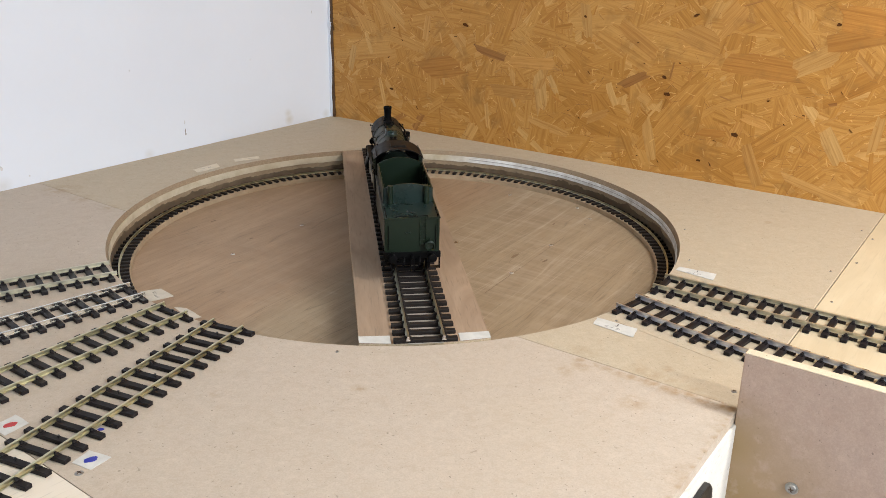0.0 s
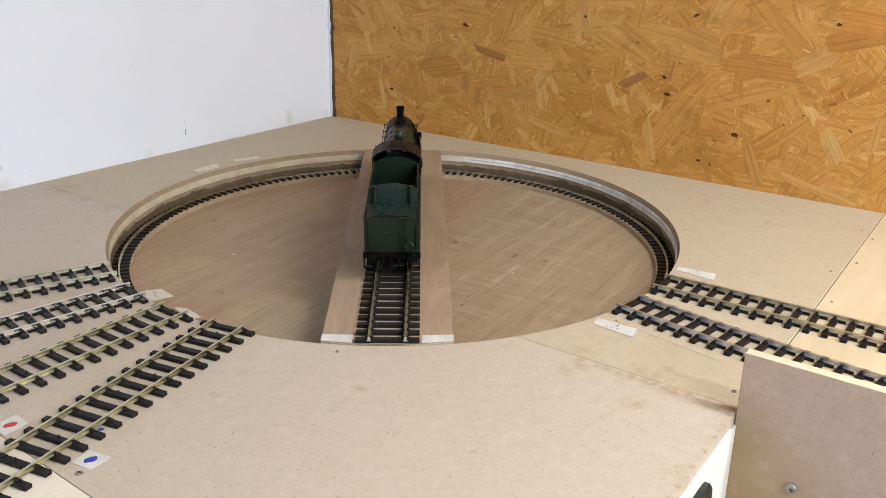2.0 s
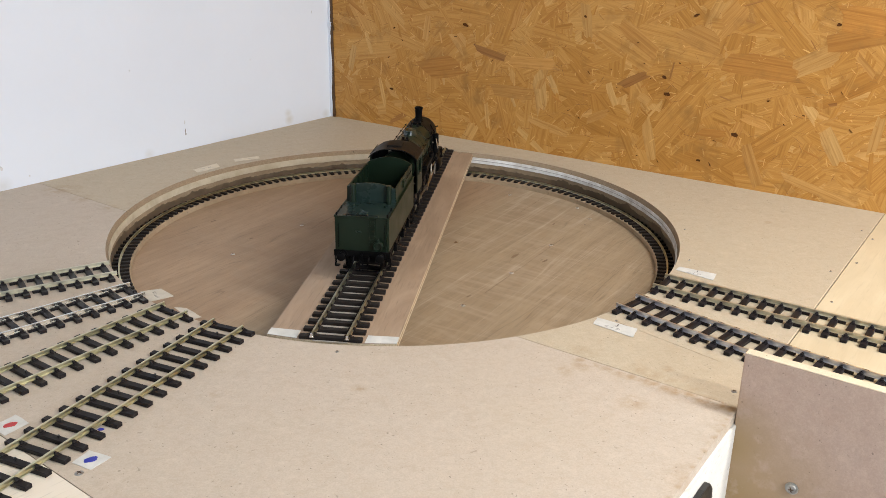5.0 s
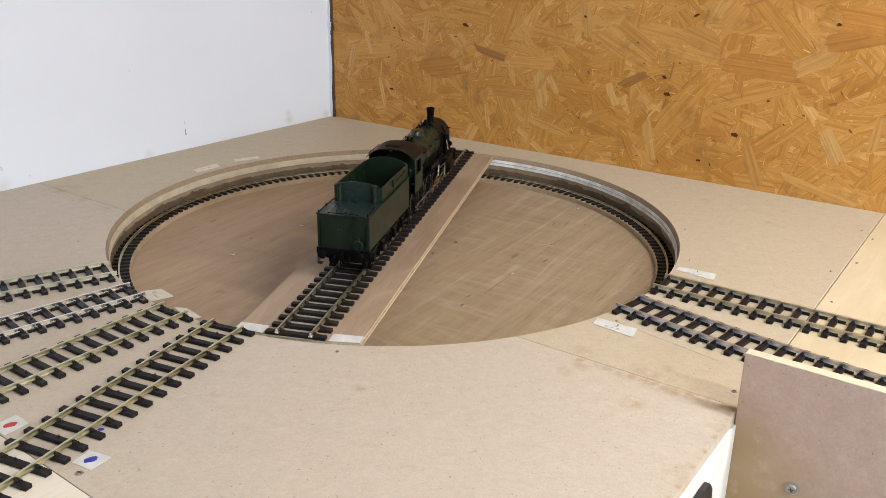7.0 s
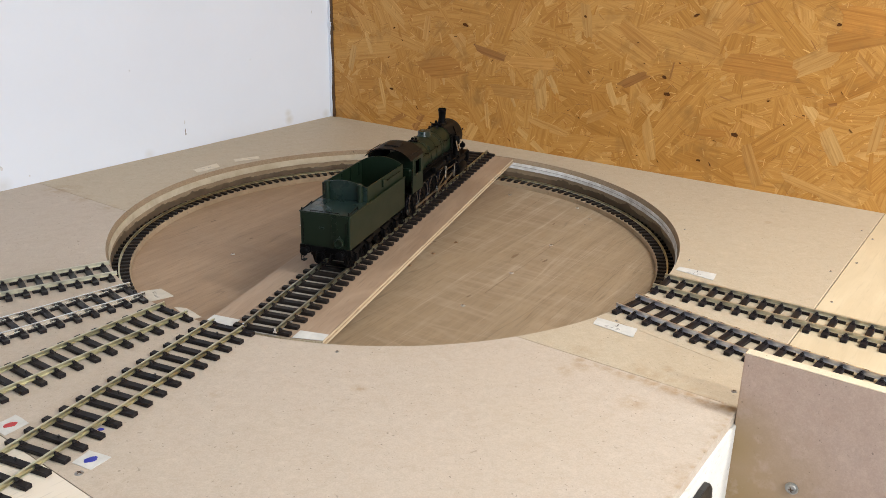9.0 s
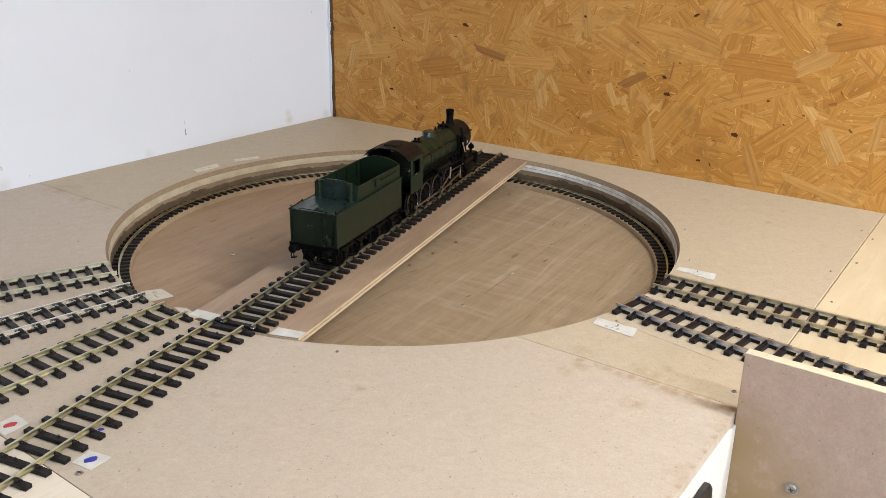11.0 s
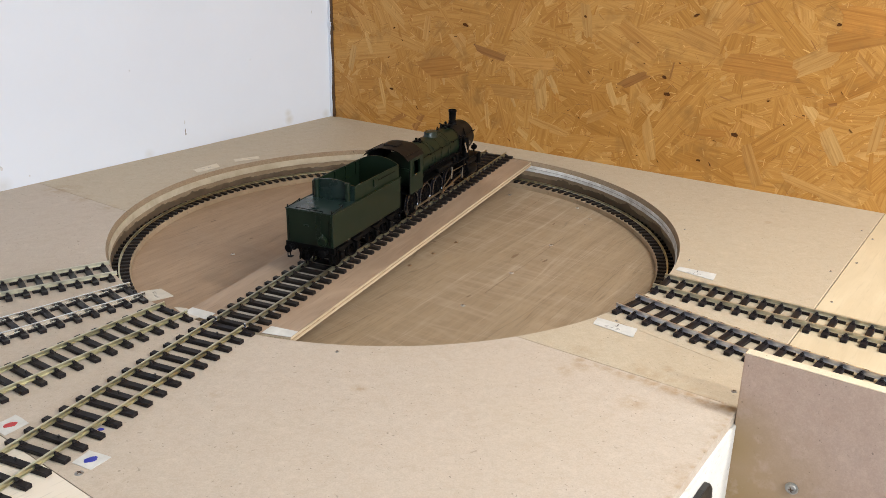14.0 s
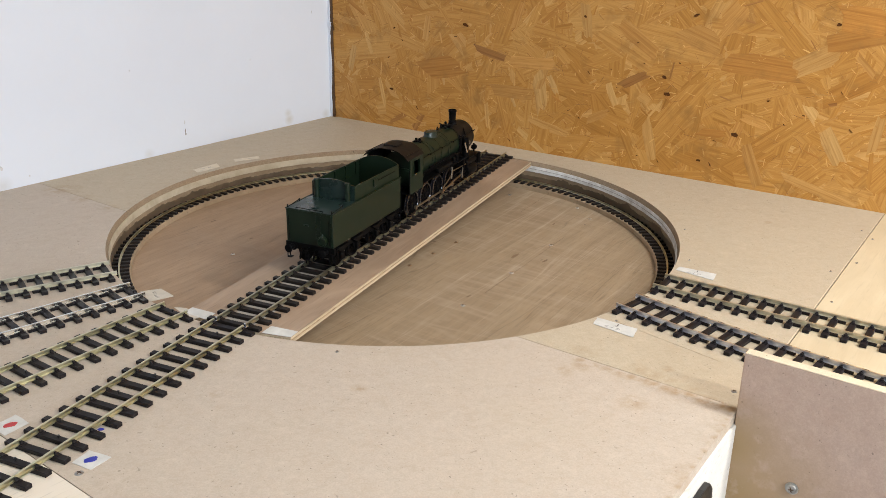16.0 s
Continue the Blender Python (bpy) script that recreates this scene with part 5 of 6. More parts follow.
rng_state = random.getstate()
random.seed(11)
all_v, all_f, all_l, all_s = [], [], [], []
COUNT = 4200
for i in range(COUNT):
    u = i / COUNT
    pick = random.random()
    if pick < 0.42:
        length, width = random.uniform(0.05, 0.13), random.uniform(0.014, 0.040)
    elif pick < 0.74:
        length, width = random.uniform(0.03, 0.10), random.uniform(0.004, 0.016)
    elif random.random() < 0.6:
        length, width = random.uniform(0.008, 0.035), random.uniform(0.0010, 0.0035)
    else:
        length, width = random.uniform(0.02, 0.06), random.uniform(0.002, 0.008)
    angle = random.gauss(0, 42) if random.random() < 0.75 else random.uniform(0, 180)
    s, z = random.uniform(-0.02, 1.15), random.uniform(-0.05, 0.45)
    if s < 0.05:
        s = max(s, 0.006 + length / 2)
    thick = 0.0010
    m = wall_matrix(s, z, 0.0004 + 0.0009 * u, angle)
    outline = strand_outline(length, width)
    vs, fs = strand_geometry(outline, thick)
    o = len(all_v)
    all_v += [tuple(m @ Vector(v)) for v in vs]
    all_f += [tuple(k + o for k in fc) for fc in fs]
    all_l += [(v[0], v[1]) for v in vs]
    sh = (random.uniform(0, 50), random.uniform(0, 50))
    all_s += [sh] * len(vs)
me = bpy.data.meshes.new("strand_layer")
me.from_pydata(all_v, [], all_f)
grain_uv(me, all_l, all_s)
me.materials.append(STRANDS)
layer = new("strand_layer", me)
layer.parent = osb_wall
tagged(layer, "pressed wood strands of many tints", "", "", "stuff")

# loose-lying larger strands on the face of the board, each a piece of its own
PALE = [strand_tint(c) for c in ((0.59, 0.35, 0.118), (0.56, 0.31, 0.092), (0.525, 0.27, 0.07), (0.48, 0.222, 0.046), (0.37, 0.17, 0.045))]


def single_strand(s, z, length, width, angle, mat, off):
    vs, fs = strand_geometry(strand_outline(length, width), 0.0012)
    me = bpy.data.meshes.new("strand")
    me.from_pydata(vs, [], fs)
    sh = (random.uniform(0, 50), random.uniform(0, 50))
    grain_uv(me, [(v[0], v[1]) for v in vs], [sh] * len(vs))
    me.materials.append(mat)
    ob = new("strand", me)
    ob.parent = osb_wall
    ob.matrix_basis = wall_matrix(s, z, off, angle)


FLAKES = [
    (0.076, 0.146, 0.086, 0.114, 0.008, 0), (0.1025, 0.075, 0.1124, 0.034, 0.007, 0), (0.387, 0.116, 0.398, 0.064, 0.021, 0), (0.406, 0.114, 0.418, 0.0915, 0.010, 0),
    (0.303, 0.060, 0.307, 0.026, 0.007, 0), (0.223, 0.106, 0.226, 0.081, 0.005, 0), (0.378, 0.047, 0.438, 0.033, 0.012, 1), (0.556, 0.070, 0.570, 0.0185, 0.015, 1),
    (0.455, 0.216, 0.462, 0.175, 0.016, 1), (0.761, 0.117, 0.774, 0.101, 0.014, 0), (0.786, 0.089, 0.808, 0.053, 0.020, 0), (0.497, 0.113, 0.510, 0.085, 0.011, 0),
    (0.543, 0.103, 0.557, 0.096, 0.012, 1), (0.244, 0.159, 0.262, 0.140, 0.024, 1), (0.789, 0.188, 0.742, 0.160, 0.026, 1), (0.658, 0.161, 0.742, 0.157, 0.030, 3),
    (0.191, 0.100, 0.255, 0.112, 0.034, 3), (0.322, 0.127, 0.413, 0.131, 0.018, 2), (0.646, 0.202, 0.667, 0.230, 0.030, 2), (0.748, 0.024, 0.833, 0.002, 0.012, 1),
    (0.314, 0.083, 0.380, 0.084, 0.018, 2), (0.510, 0.194, 0.561, 0.162, 0.020, 2), (0.599, 0.194, 0.645, 0.177, 0.030, 2), (0.783, 0.227, 0.840, 0.221, 0.034, 3),
    (0.775, 0.193, 0.835, 0.211, 0.026, 3), (0.191, 0.146, 0.196, 0.180, 0.012, 1), (0.282, 0.142, 0.331, 0.131, 0.012, 4), (0.694, 0.056, 0.715, 0.007, 0.016, 2)]
for i, (s0, z0, s1, z1, w, tint) in enumerate(FLAKES):
    d = Vector((s1 - s0, z1 - z0))
    single_strand((s0 + s1) / 2, (z0 + z1) / 2, d.length * 1.08, w, math.degrees(math.atan2(d.y, d.x)), PALE[tint], 0.00138 + 0.000006 * i)
for i in range(110):
    big = random.random() < 0.3
    length, width = (random.uniform(0.03, 0.06), random.uniform(0.006, 0.014)) if big else (random.uniform(0.008, 0.026), random.uniform(0.0015, 0.005))
    single_strand(random.uniform(0.04, 0.95), random.uniform(0.01, 0.34), length, width, random.uniform(0, 180), PALE[random.choice((0, 1, 1, 2, 2, 3, 4))], 0.00135 + 0.0000009 * i)
KNOTS = [(0.6102, 0.2145, 0.0042), (0.7823, 0.2170, 0.0034), (0.5821, 0.1097, 0.0050), (0.5758, 0.1315, 0.0034), (0.6776, 0.0688, 0.0048), (0.1261, 0.0616, 0.0040), (0.1207, 0.1113, 0.0024),
         (0.2634, 0.1733, 0.0050), (0.7137, 0.1176, 0.0026), (0.5950, 0.1521, 0.0017), (0.6341, 0.0276, 0.0032), (0.4559, 0.2008, 0.0026), (0.4567, 0.0601, 0.0017), (0.1319, 0.1579, 0.0024), (0.1989, 0.1578, 0.0016)]
for s, z, r in KNOTS:
    out = []
    k = random.uniform(0.45, 0.8)
    for j in range(11):
        a = 2 * math.pi * j / 11
        w = r * random.uniform(0.5, 0.85)
        out.append((w * math.cos(a) * 1.25, w * math.sin(a) * k))
    vs, fs = strand_geometry(out, 0.0012)
    me = bpy.data.meshes.new("knot")
    me.from_pydata(vs, [], fs)
    me.materials.append(KNOT_BROWN)
    ob = new("knot", me)
    ob.parent = osb_wall
    ob.matrix_basis = wall_matrix(s, z, 0.0021, random.uniform(-40, 40))
for i in range(40):
    s, z = random.uniform(0.03, 0.9), random.uniform(0.0, 0.3)
    length, width = random.uniform(0.0015, 0.006), random.uniform(0.0005, 0.0013)
    vs, fs = strand_geometry(strand_outline(length, width), 0.001)
    me = bpy.data.meshes.new("dark_chip")
    me.from_pydata(vs, [], fs)
    me.materials.append(KNOT_BROWN)
    ob = new("dark_chip", me)
    ob.parent = osb_wall
    ob.matrix_basis = wall_matrix(s, z, 0.00205 + 0.000001 * i, random.uniform(-60, 60))

# small torn slivers and open slits between the strands
SLIVER = strand_tint((0.61, 0.36, 0.11))
SLIT = paint_material("dark_slit", (0.29, 0.135, 0.032), 0.8, 0, 0.4, 400)
for name, count, mat, words in (("sliver_layer", 1500, SLIVER, "small pale torn slivers of wood"), ("slit_layer", 800, SLIT, "dark slits between the strands")):
    vs_all, fs_all, loc, shift = [], [], [], []
    for i in range(count):
        pale = name == "sliver_layer"
        length = random.uniform(0.002, 0.011) if pale else random.uniform(0.003, 0.020)
        width = random.uniform(0.0004, 0.0014) if pale else random.uniform(0.00025, 0.0007)
        m = wall_matrix(random.uniform(0.01, 1.1), random.uniform(-0.01, 0.42), 0.00136 + 0.0000001 * i, random.gauss(0, 48))
        vs, fs = strand_geometry(strand_outline(length, width), 0.0005)
        o = len(vs_all)
        vs_all += [tuple(m @ Vector(v)) for v in vs]
        fs_all += [tuple(k + o for k in fc) for fc in fs]
        loc += [(v[0], v[1]) for v in vs]
        shift += [(random.uniform(0, 50), random.uniform(0, 50))] * len(vs)
    me = bpy.data.meshes.new(name)
    me.from_pydata(vs_all, [], fs_all)
    grain_uv(me, loc, shift)
    me.materials.append(mat)
    ob = new(name, me)
    ob.parent = osb_wall
    tagged(ob, words, "", "", "stuff")

# ragged plaster edge beside the corner
corner_edge = thing("plaster_edge", "ragged white plaster edge in the corner of the walls", "plaster edge", "", "structure")
bm = bmesh.new()
pts = []
z = 0.0
while z < 0.5:
    pts.append((random.uniform(0.0022, 0.0040) if random.random() < 0.75 else random.uniform(0.004, 0.0062), z))
    z += random.uniform(0.004, 0.02)
m = Matrix(((DO.x, 0, TO_ROOM.x, K.x), (DO.y, 0, TO_ROOM.y, K.y), (0, 1, 0, 0), (0, 0, 0, 1)))
prism(bm, [(-0.001, 0.0)] + pts + [(-0.001, 0.5)], 0.0030, 0.0052, m)
part("plaster_lip", bm, PLASTER, corner_edge, "", False)
bm = bmesh.new()
box(bm, 0.0005, 0.0075, -0.0, 0.5, 0.0, 0.0028, 0.0, m)
part("dark_joint", bm, KNOT, corner_edge, "", False)
for z in (0.205, 0.152):
    bm = bmesh.new()
    prism(bm, [(0.001, z - 0.004), (0.0068, z - 0.002), (0.0058, z + 0.002), (0.0074, z + 0.0045), (0.001, z + 0.005)], 0.0053, 0.0068, m)
    part("plaster_chip", bm, PLASTER, corner_edge, "", False)

# marks on the white wall
TO_ROOM_W = -NW
mw = Matrix(((DW.x, 0, TO_ROOM_W.x, K.x), (DW.y, 0, TO_ROOM_W.y, K.y), (0, 1, 0, 0), (0, 0, 0, 1)))
SCUFF = paint_material("grey_scuff", (0.33, 0.31, 0.29), 0.8, 0, 0.3, 200)
LIGHT_SCUFF = paint_material("pale_scuff", (0.58, 0.57, 0.57), 0.8, 0, 0.15, 200)


def scuff(s, z, w, h, mat):
    b = bmesh.new()
    out = []
    for j in range(10):
        a = 2 * math.pi * j / 10
        k = random.uniform(0.6, 1.1)
        out.append((s + w * k * math.cos(a), z + h * k * math.sin(a)))
    prism(b, out, 0.0, 0.0004, mw)
    ob = part("scuff", b, mat, bpy.data.objects["wall_white"], "", False)


scuff(0.2970, 0.0395, 0.0008, 0.0030, LIGHT_SCUFF)
scuff(0.2971, 0.0262, 0.0011, 0.0055, SCUFF)
scuff(0.2966, 0.0222, 0.0014, 0.0020, SCUFF)
scuff(0.5694, 0.0274, 0.0018, 0.0035, LIGHT_SCUFF)
scuff(0.5355, 0.0113, 0.0012, 0.0014, LIGHT_SCUFF)
scuff(0.3781, 0.1243, 0.0006, 0.0012, SCUFF)
scuff(0.1705, 0.1143, 0.0020, 0.0006, LIGHT_SCUFF)
scuff(0.0400, 0.1750, 0.0008, 0.0020, LIGHT_SCUFF)

# ---- tape labels with pencil marks ----
FAINT_PENCIL = paint_material("faint_pencil", (0.36, 0.35, 0.34), 0.7, 0, 0.2, 300)
FAINT_LINE = ((-0.0062, -0.0024, 0.0034, 0.0007, 25), (-0.0062, -0.0042, 0.0036, 0.0006, -10), (-0.0012, -0.0030, 0.0006, 0.0040, -8), (0.0034, -0.0020, 0.0034, 0.0006, 10), (0.0034, -0.0046, 0.0032, 0.0006, 5), (0.0054, -0.0033, 0.0006, 0.0026, 0))


def lettering(text, size, mat, parent, m):
    """Flat written characters as a mesh part."""
    cu = bpy.data.curves.new("writing", "FONT")
    cu.body, cu.size, cu.extrude, cu.align_x, cu.align_y = text, size, 0.00006, "CENTER", "CENTER"
    tmp = bpy.data.objects.new("writing_curve", cu)
    scene.collection.objects.link(tmp)
    bpy.context.view_layer.update()
    me = bpy.data.meshes.new_from_object(tmp.evaluated_get(bpy.context.evaluated_depsgraph_get()))
    bpy.data.objects.remove(tmp)
    bpy.data.curves.remove(cu)
    me.materials.clear()
    me.materials.append(mat)
    ob = new("writing", me)
    ob.parent = parent
    ob.matrix_basis = m
    return ob


def tape(corners, mat, label, marks=(), ink=None, text=""):
    th_b = bmesh.new()
    c = sum((Vector(p) for p in corners), Vector((0, 0))) / 4
    out = []
    for p, q in zip(corners, corners[1:] + corners[:1]):
        p, q = Vector(p), Vector(q)
        for k in range(4):
            v = p + (q - p) * k / 4
            out.append(v + Vector((random.uniform(-1, 1), random.uniform(-1, 1))) * (0.0003 if k else 0.0))
    ob = new("paper_label")
    tagged(ob, label, "paper label", "paper labels by the tracks")
    ob.location = (c.x, c.y, 0.0)
    prism(th_b, [v - c for v in out], 0.0002, 0.0005)
    part("paper", th_b, mat, ob, "", False)
    u = (Vector(corners[1]) - Vector(corners[0])) if (Vector(corners[1]) - Vector(corners[0])).length > (Vector(corners[2]) - Vector(corners[1])).length else (Vector(corners[2]) - Vector(corners[1]))
    ang = math.degrees(math.atan2(u.y, u.x))
    for x, y, w, h, turn in marks:
        b = bmesh.new()
        box(b, -w / 2, w / 2, -h / 2, h / 2, 0.0005, 0.00065, 0.0, pose(0, 0, 0, 0, 0, ang) @ pose(x, y, 0, 0, 0, turn))
        part("pencil_mark", b, FAINT_PENCIL if text else INK_GREY, ob, "", False)
    if text:
        lettering(text, 0.0078, INK_GREY, ob, pose(0, 0, 0, 0, 0, ang) @ pose(0.0005, 0.0032, 0.00062))
    if ink is not None:
        b = bmesh.new()
        blob = []
        for j in range(16):
            a = 2 * math.pi * j / 16
            k = random.uniform(0.85, 1.1)
            blob.append((0.0046 * k * math.cos(a), 0.0031 * k * math.sin(a)))
        prism(b, blob, 0.0005, 0.0007, pose(0.0, 0.0, 0, 0, 0, 35))
        part("ink_spot", b, ink, ob, "", False)
    return ob


SCRIBBLE = ((-0.006, 0.001, 0.0006, 0.003, 10), (-0.003, 0.0015, 0.0022, 0.0005, -15), (-0.002, -0.001, 0.0022, 0.0005, 20), (0.002, -0.002, 0.0005, 0.0028, 0), (0.0045, -0.002, 0.0024, 0.0005, 60), (0.007, -0.002, 0.0005, 0.0026, -12))
tape([(-0.3397, 1.1942), (-0.3153, 1.2266), (-0.3075, 1.2101), (-0.3303, 1.1812)], CREAM_TAPE, "old cream masking tape on the fibreboard by the rim", ((0.004, 0, 0.006, 0.0005, 20), (-0.006, 0, 0.004, 0.0005, -30)))
tape([(-0.2973, 1.2483), (-0.2662, 1.2683), (-0.2615, 1.2565), (-0.2924, 1.2368)], CREAM_TAPE, "old cream masking tape on the fibreboard by the rim", ((0.004, 0, 0.004, 0.0005, 20),))
tape([(-0.2833, 0.7863), (-0.2659, 0.7936), (-0.249, 0.7773), (-0.2675, 0.7638)], OLD_TAPE, "worn cream tape with faint pencil scribble at the pit's edge", SCRIBBLE)
tape([(-0.2421, 0.7525), (-0.2306, 0.7517), (-0.2122, 0.7334), (-0.2216, 0.7273)], OLD_TAPE, "worn cream tape with faint pencil scribble at the pit's edge", SCRIBBLE[:3])
tape([(0.2365, 0.8639), (0.2429, 0.8718), (0.2757, 0.8537), (0.2678, 0.8373)], TAPE, "white tape with a pencilled number one beside the track", FAINT_LINE, None, "1")
tape([(0.1339, 0.7332), (0.1394, 0.7462), (0.1712, 0.7244), (0.1641, 0.7076)], TAPE, "white tape with a pencilled number three beside the track", FAINT_LINE, None, "3")
tape([(-0.3127, 0.5501), (-0.3031, 0.5668), (-0.2888, 0.5560), (-0.2989, 0.5398)], TAPE, "white tape with a red ink spot beside the track", (), INK_RED)
tape([(-0.2410, 0.5092), (-0.2349, 0.5238), (-0.2175, 0.5164), (-0.2259, 0.5014)], TAPE, "white tape with a blue ink spot beside the track", (), INK_BLUE)
for x, y, c in ((-0.2362, 0.5499, INK_BLUE), (-0.3106, 0.5992, INK_BLUE)):
    bm = bmesh.new()
    prism(bm, [(x + 0.0022 * math.cos(a) * random.uniform(0.5, 1.2), y + 0.0022 * math.sin(a) * random.uniform(0.5, 1.2)) for a in [k * 0.698 for k in range(9)]], 0.0001, 0.0004)
    tagged(part("ink_blot", bm, c, None, "", False), "small dark blue ink blot on the fibreboard", "ink blot", "ink blots")


# ---- screws ----
PAN_STEEL = paint_material("dull_steel", (0.42, 0.42, 0.41), 0.38, 1.0, 0.15, 300)
SUNK_STEEL = paint_material("sunk_steel", (0.40, 0.27, 0.16), 0.45, 0.8, 0.3, 300)


def screw(m, r=0.0028, mat=STEEL, label="small countersunk steel screw in the board"):
    th = thing("screw", label, "screw", "screws", "", m)
    b = bmesh.new()
    lathe(b, [(r * 0.92, -0.0010), (r, 0.0002), (r * 0.92, 0.0007), (r * 0.6, 0.0011), (r * 0.2, 0.0013)], 20)
    part("head", b, mat, th)
    b = bmesh.new()
    for a in (25, 115):
        box(b, -r * 0.55, r * 0.55, -r * 0.11, r * 0.11, 0.0009, 0.00138, 0.0, pose(0, 0, 0, 0, 0, a))
    part("cross_slot", b, KNOT, th, "", False)
    b = bmesh.new()
    lathe(b, [(r * 1.02, 0.0), (r * 1.3, 0.00012), (r * 1.45, 0.00004)], 18)
    part("countersink", b, GLUE, th, "dark drilled rim")
    return th


# three deeper screws; the shade in their holes is put into browner metal
SUNK = ((0.0154, 1.0280), (-0.0110, 0.9900), (-0.0370, 0.9520))
for x, y in ((-0.1770, 1.0792), (-0.2407, 0.9771), (0.0213, 0.8470), (0.0760, 0.9355), (0.1287, 1.0240), (0.0154, 1.0280), (-0.0110, 0.9900), (-0.0370, 0.9520), (0.0914, 1.2200), (0.1900, 1.1240), (0.1789, 1.1670)):
    screw(pose(x, y, ZF - 0.0004, 0, 0, random.uniform(0, 90)), 0.0026, STEEL if (x, y) not in SUNK else SUNK_STEEL, "small countersunk screw sunk in a dark hole of the pit floor")
for x, y, r in ((0.2250, 0.6180, 0.0024), (-0.2320, 0.4981, 0.0030), (-0.0854, 0.6723, 0.0016), (0.2756, 0.9861, 0.0011), (0.2575, 0.8912, 0.0012), (0.3955, 0.8665, 0.0016), (0.3668, 0.7899, 0.0016), (0.4802, 0.9925, 0.0014), (0.4805, 0.9647, 0.0014), (0.4323, 0.8913, 0.0016), (0.1555, 0.7405, 0.0014)):
    screw(pose(x, y, -0.0004, 0, 0, random.uniform(0, 90)), r, PAN_STEEL)
mp = Matrix(((PAN_D.x, 0, PAN_N.x, 0), (PAN_D.y, 0, PAN_N.y, 0), (0, 1, 0, 0), (0, 0, 0, 1)))
p = SEAM_P + PAN_D * 0.0480 + PAN_N * 0.0098
big = thing("panel_screw", "bright pan-head screw with a washer in the upright panel", "screw", "", "", Matrix.Translation((p.x, p.y, -0.0446)) @ mp @ Matrix.Diagonal((0.88, 0.88, 1, 1)))
bm = bmesh.new()
lathe(bm, [(0.0053, 0), (0.0055, 0.0004), (0.0053, 0.0009), (0.0030, 0.0009)], 28)
part("washer", bm, PAN_STEEL, big)
bm = bmesh.new()
lathe(bm, [(0.0040, 0.0009), (0.0041, 0.0016), (0.0036, 0.0023), (0.0020, 0.0027), (0.0004, 0.0028)], 24)
part("head", bm, PAN_STEEL, big)
bm = bmesh.new()
for a in (20, 110):
    box(bm, -0.0022, 0.0022, -0.00045, 0.00045, 0.0024, 0.00295, 0.0, pose(0, 0, 0, 0, 0, a))
part("cross_slot", bm, KNOT, big, "", False)

# ---- black catch on the white side board ----
mf = Matrix(((EDGE_D.x, 0, EDGE_N.x, EDGE_P.x), (EDGE_D.y, 0, EDGE_N.y, EDGE_P.y), (0, 1, 0, 0), (0, 0, 0, 1)))
catch = thing("catch", "black plastic toggle catch screwed to the white side board", "catch", "", "", mf @ pose(0.008, 0.0, 0.0022))
bm = bmesh.new()
prism(bm, [(0.058, -0.030), (0.066, -0.0215), (0.078, -0.0205), (0.135, -0.0235), (0.135, -0.062), (0.056, -0.062), (0.0545, -0.046)], 0.0, 0.004)
part("catch_plate", bm, BLACK_PLASTIC, catch, "", False)
bm = bmesh.new()
lathe(bm, [(0.0016, 0.004), (0.0016, 0.0046), (0.0008, 0.005)], 14, pose(0.0585, -0.0475, 0))
part("rivet", bm, CHROME, catch)

WORN = paint_material("worn_brown_edge", (0.37, 0.29, 0.20), 0.7, 0, 0.25, 60)
# pencilled line beside the track
bm = bmesh.new()
for (ax_, ay_), (bx_, by_) in (((0.1560, 0.7380), (0.2290, 0.6650)),):
    d = Vector((bx_ - ax_, by_ - ay_)).normalized()
    n = Vector((-d.y, d.x)) * 0.00014
    prism(bm, [Vector((ax_, ay_)) - n, Vector((bx_, by_)) - n, Vector((bx_, by_)) + n, Vector((ax_, ay_)) + n], 0.0001, 0.00016)
part("pencil_line", bm, WORN, near_board, "", False)

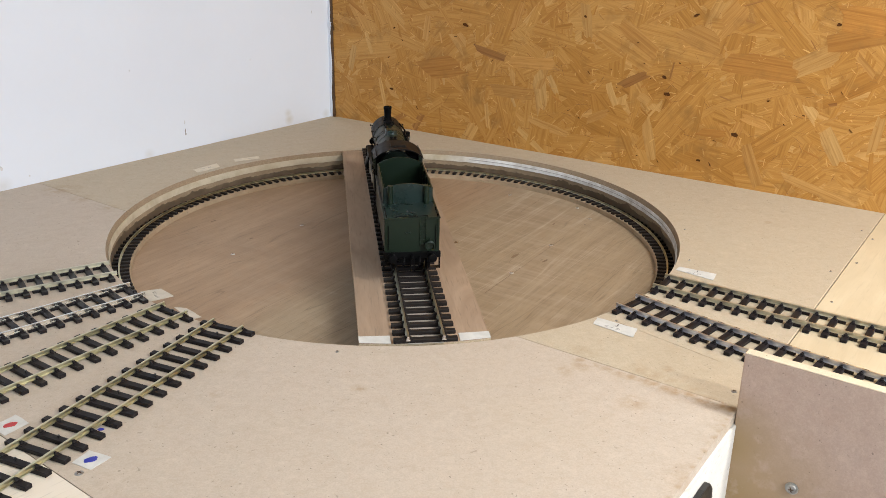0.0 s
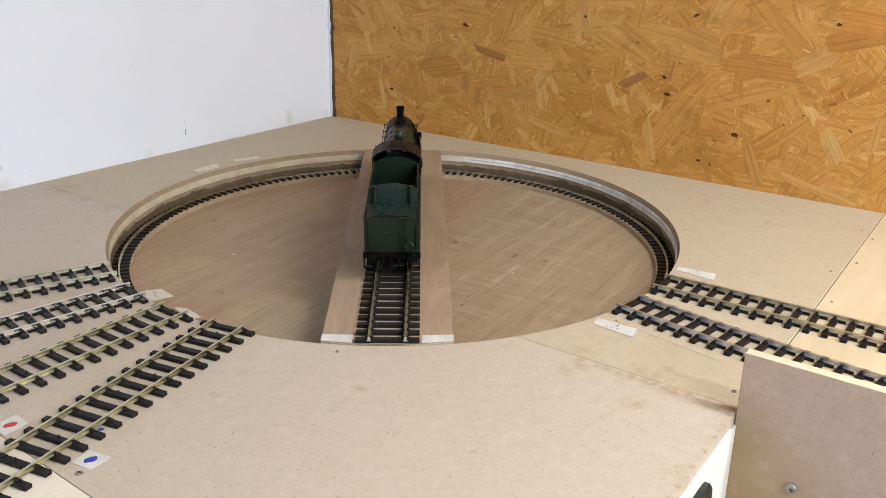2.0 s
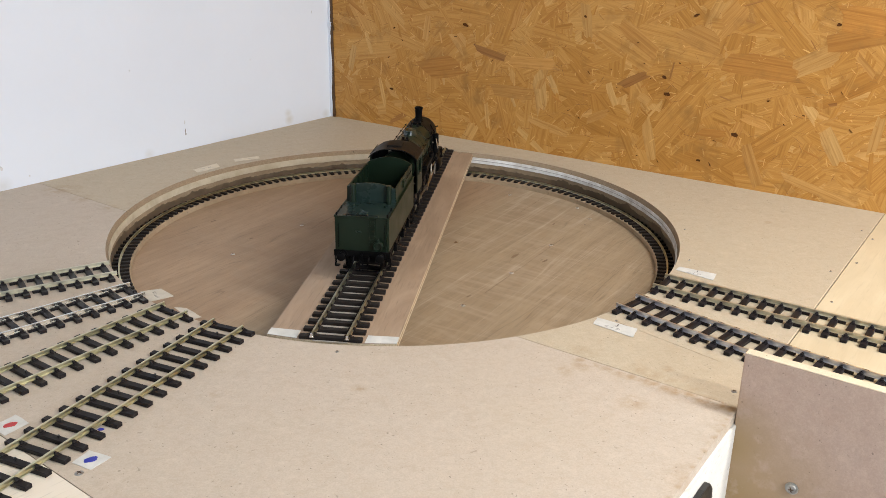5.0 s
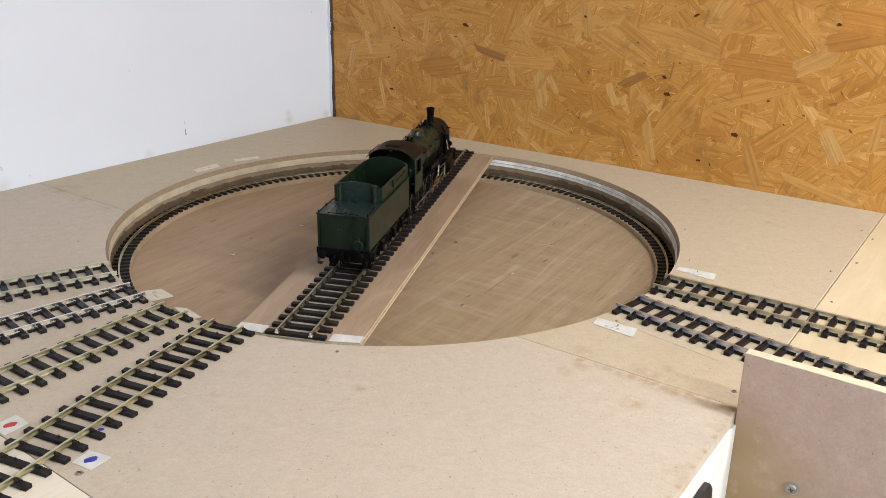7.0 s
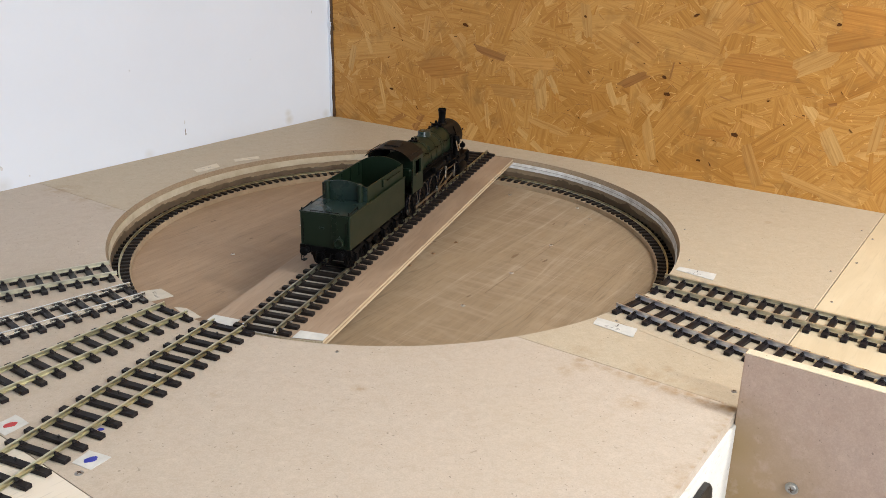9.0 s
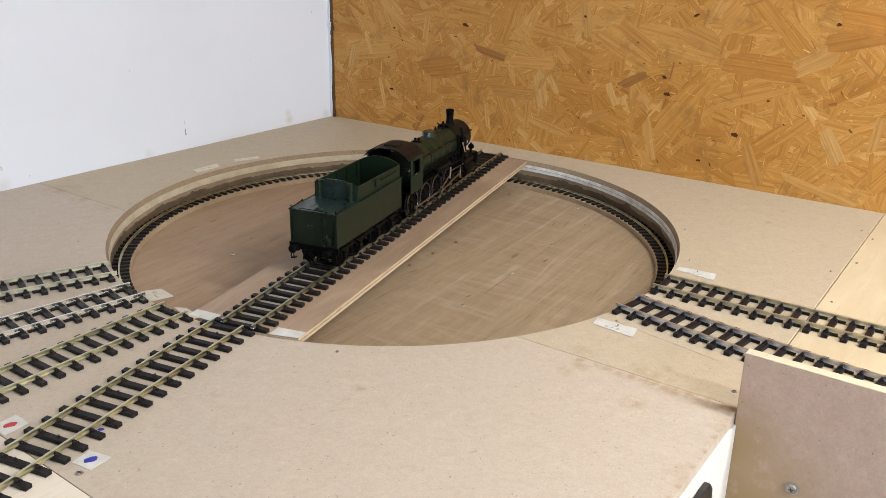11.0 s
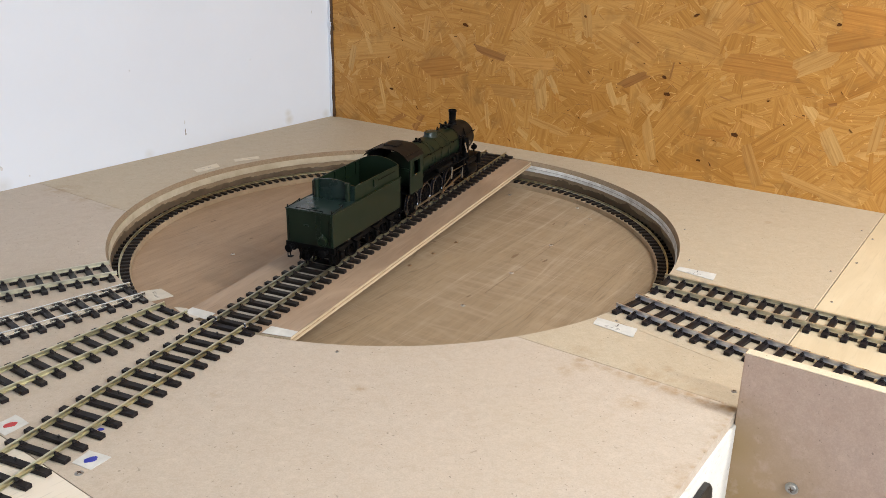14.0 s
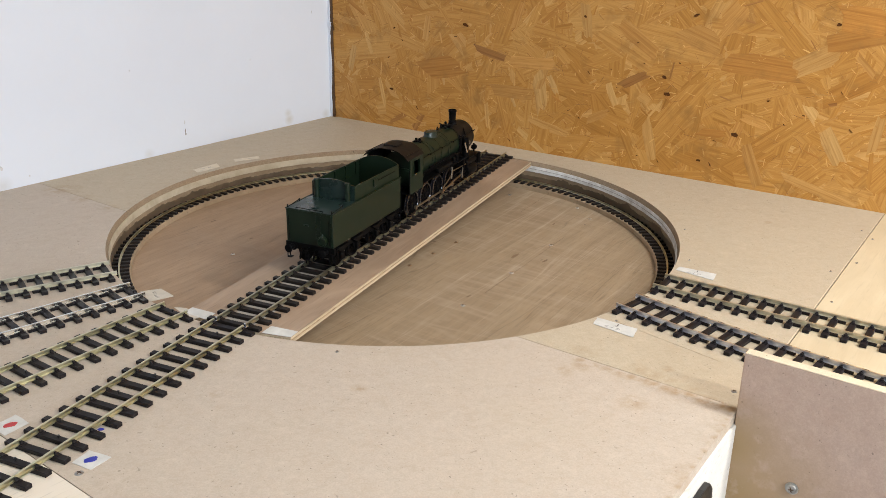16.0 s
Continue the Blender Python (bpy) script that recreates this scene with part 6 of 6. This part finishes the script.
# joints and smudges of the pit floor
DARK_MARK = paint_material("brown_smudge", (0.20, 0.135, 0.08), 0.7, 0, 0.3, 120)
floor_ob = bpy.data.objects["pit_floor"]
for (xa, ya), (xb, yb) in (((0.0036, 1.1659), (0.0760, 1.2790)), ((0.0450, 0.8800), (0.1500, 1.0560)), ((0.1010, 1.1450), (0.1400, 1.2150))):
    bm = bmesh.new()
    d = Vector((xb - xa, yb - ya)).normalized()
    n = Vector((-d.y, d.x)) * 0.00025
    a, b2 = Vector((xa, ya)), Vector((xb, yb))
    prism(bm, [a - n, b2 - n * 0.4, b2 + n * 0.4, a + n], ZF + 0.0001, ZF + 0.00022)
    part("floor_crack", bm, DARK_MARK, floor_ob, "", False)
for x, y, r in ((0.0838, 0.9877, 0.0085), (0.1171, 0.9733, 0.0070), (-0.0100, 1.0300, 0.004), (0.0270, 0.8700, 0.0045), (0.1400, 1.1000, 0.004), (-0.2300, 1.0300, 0.004), (-0.2900, 1.0900, 0.005)):
    out = []
    for j in range(12):
        a = 2 * math.pi * j / 12
        k = random.uniform(0.6, 1.1)
        v = Vector((r * k * math.cos(a), 0.32 * r * k * math.sin(a)))
        ca, sa = math.cos(1.0), math.sin(1.0)
        out.append((x + v.x * ca - v.y * sa, y + v.x * sa + v.y * ca))
    bm = bmesh.new()
    prism(bm, out, ZF + 0.0001, ZF + 0.00018)
    part("smudge", bm, DARK_MARK, floor_ob, "", False)
random.setstate(rng_state)


# ---- what moves ----
def motions():
    turn = [(0.0, 97.45), (0.5, 95.9), (1.0, 94.45), (1.5, 93.0), (2.0, 91.5), (2.5, 89.95), (3.0, 88.45), (3.5, 87.0), (4.0, 85.55), (4.5, 84.1), (5.0, 82.7), (5.5, 81.3),
            (6.0, 79.85), (6.5, 78.45), (7.0, 77.05), (7.5, 75.6), (8.0, 74.2), (8.5, 72.75), (9.0, 71.3), (9.5, 69.85), (10.0, 68.7), (10.5, 67.95), (11.0, 67.4), (11.5, 66.95), (12.0, 66.5),
            (12.4, 66.15), (12.6, 66.1), (16.0, 66.1)]
    for ob in (bridge, tender, locomotive):
        walk(ob, [(t, pose(CX, CY, 0, 0, 0, a)) for t, a in turn])


motions()
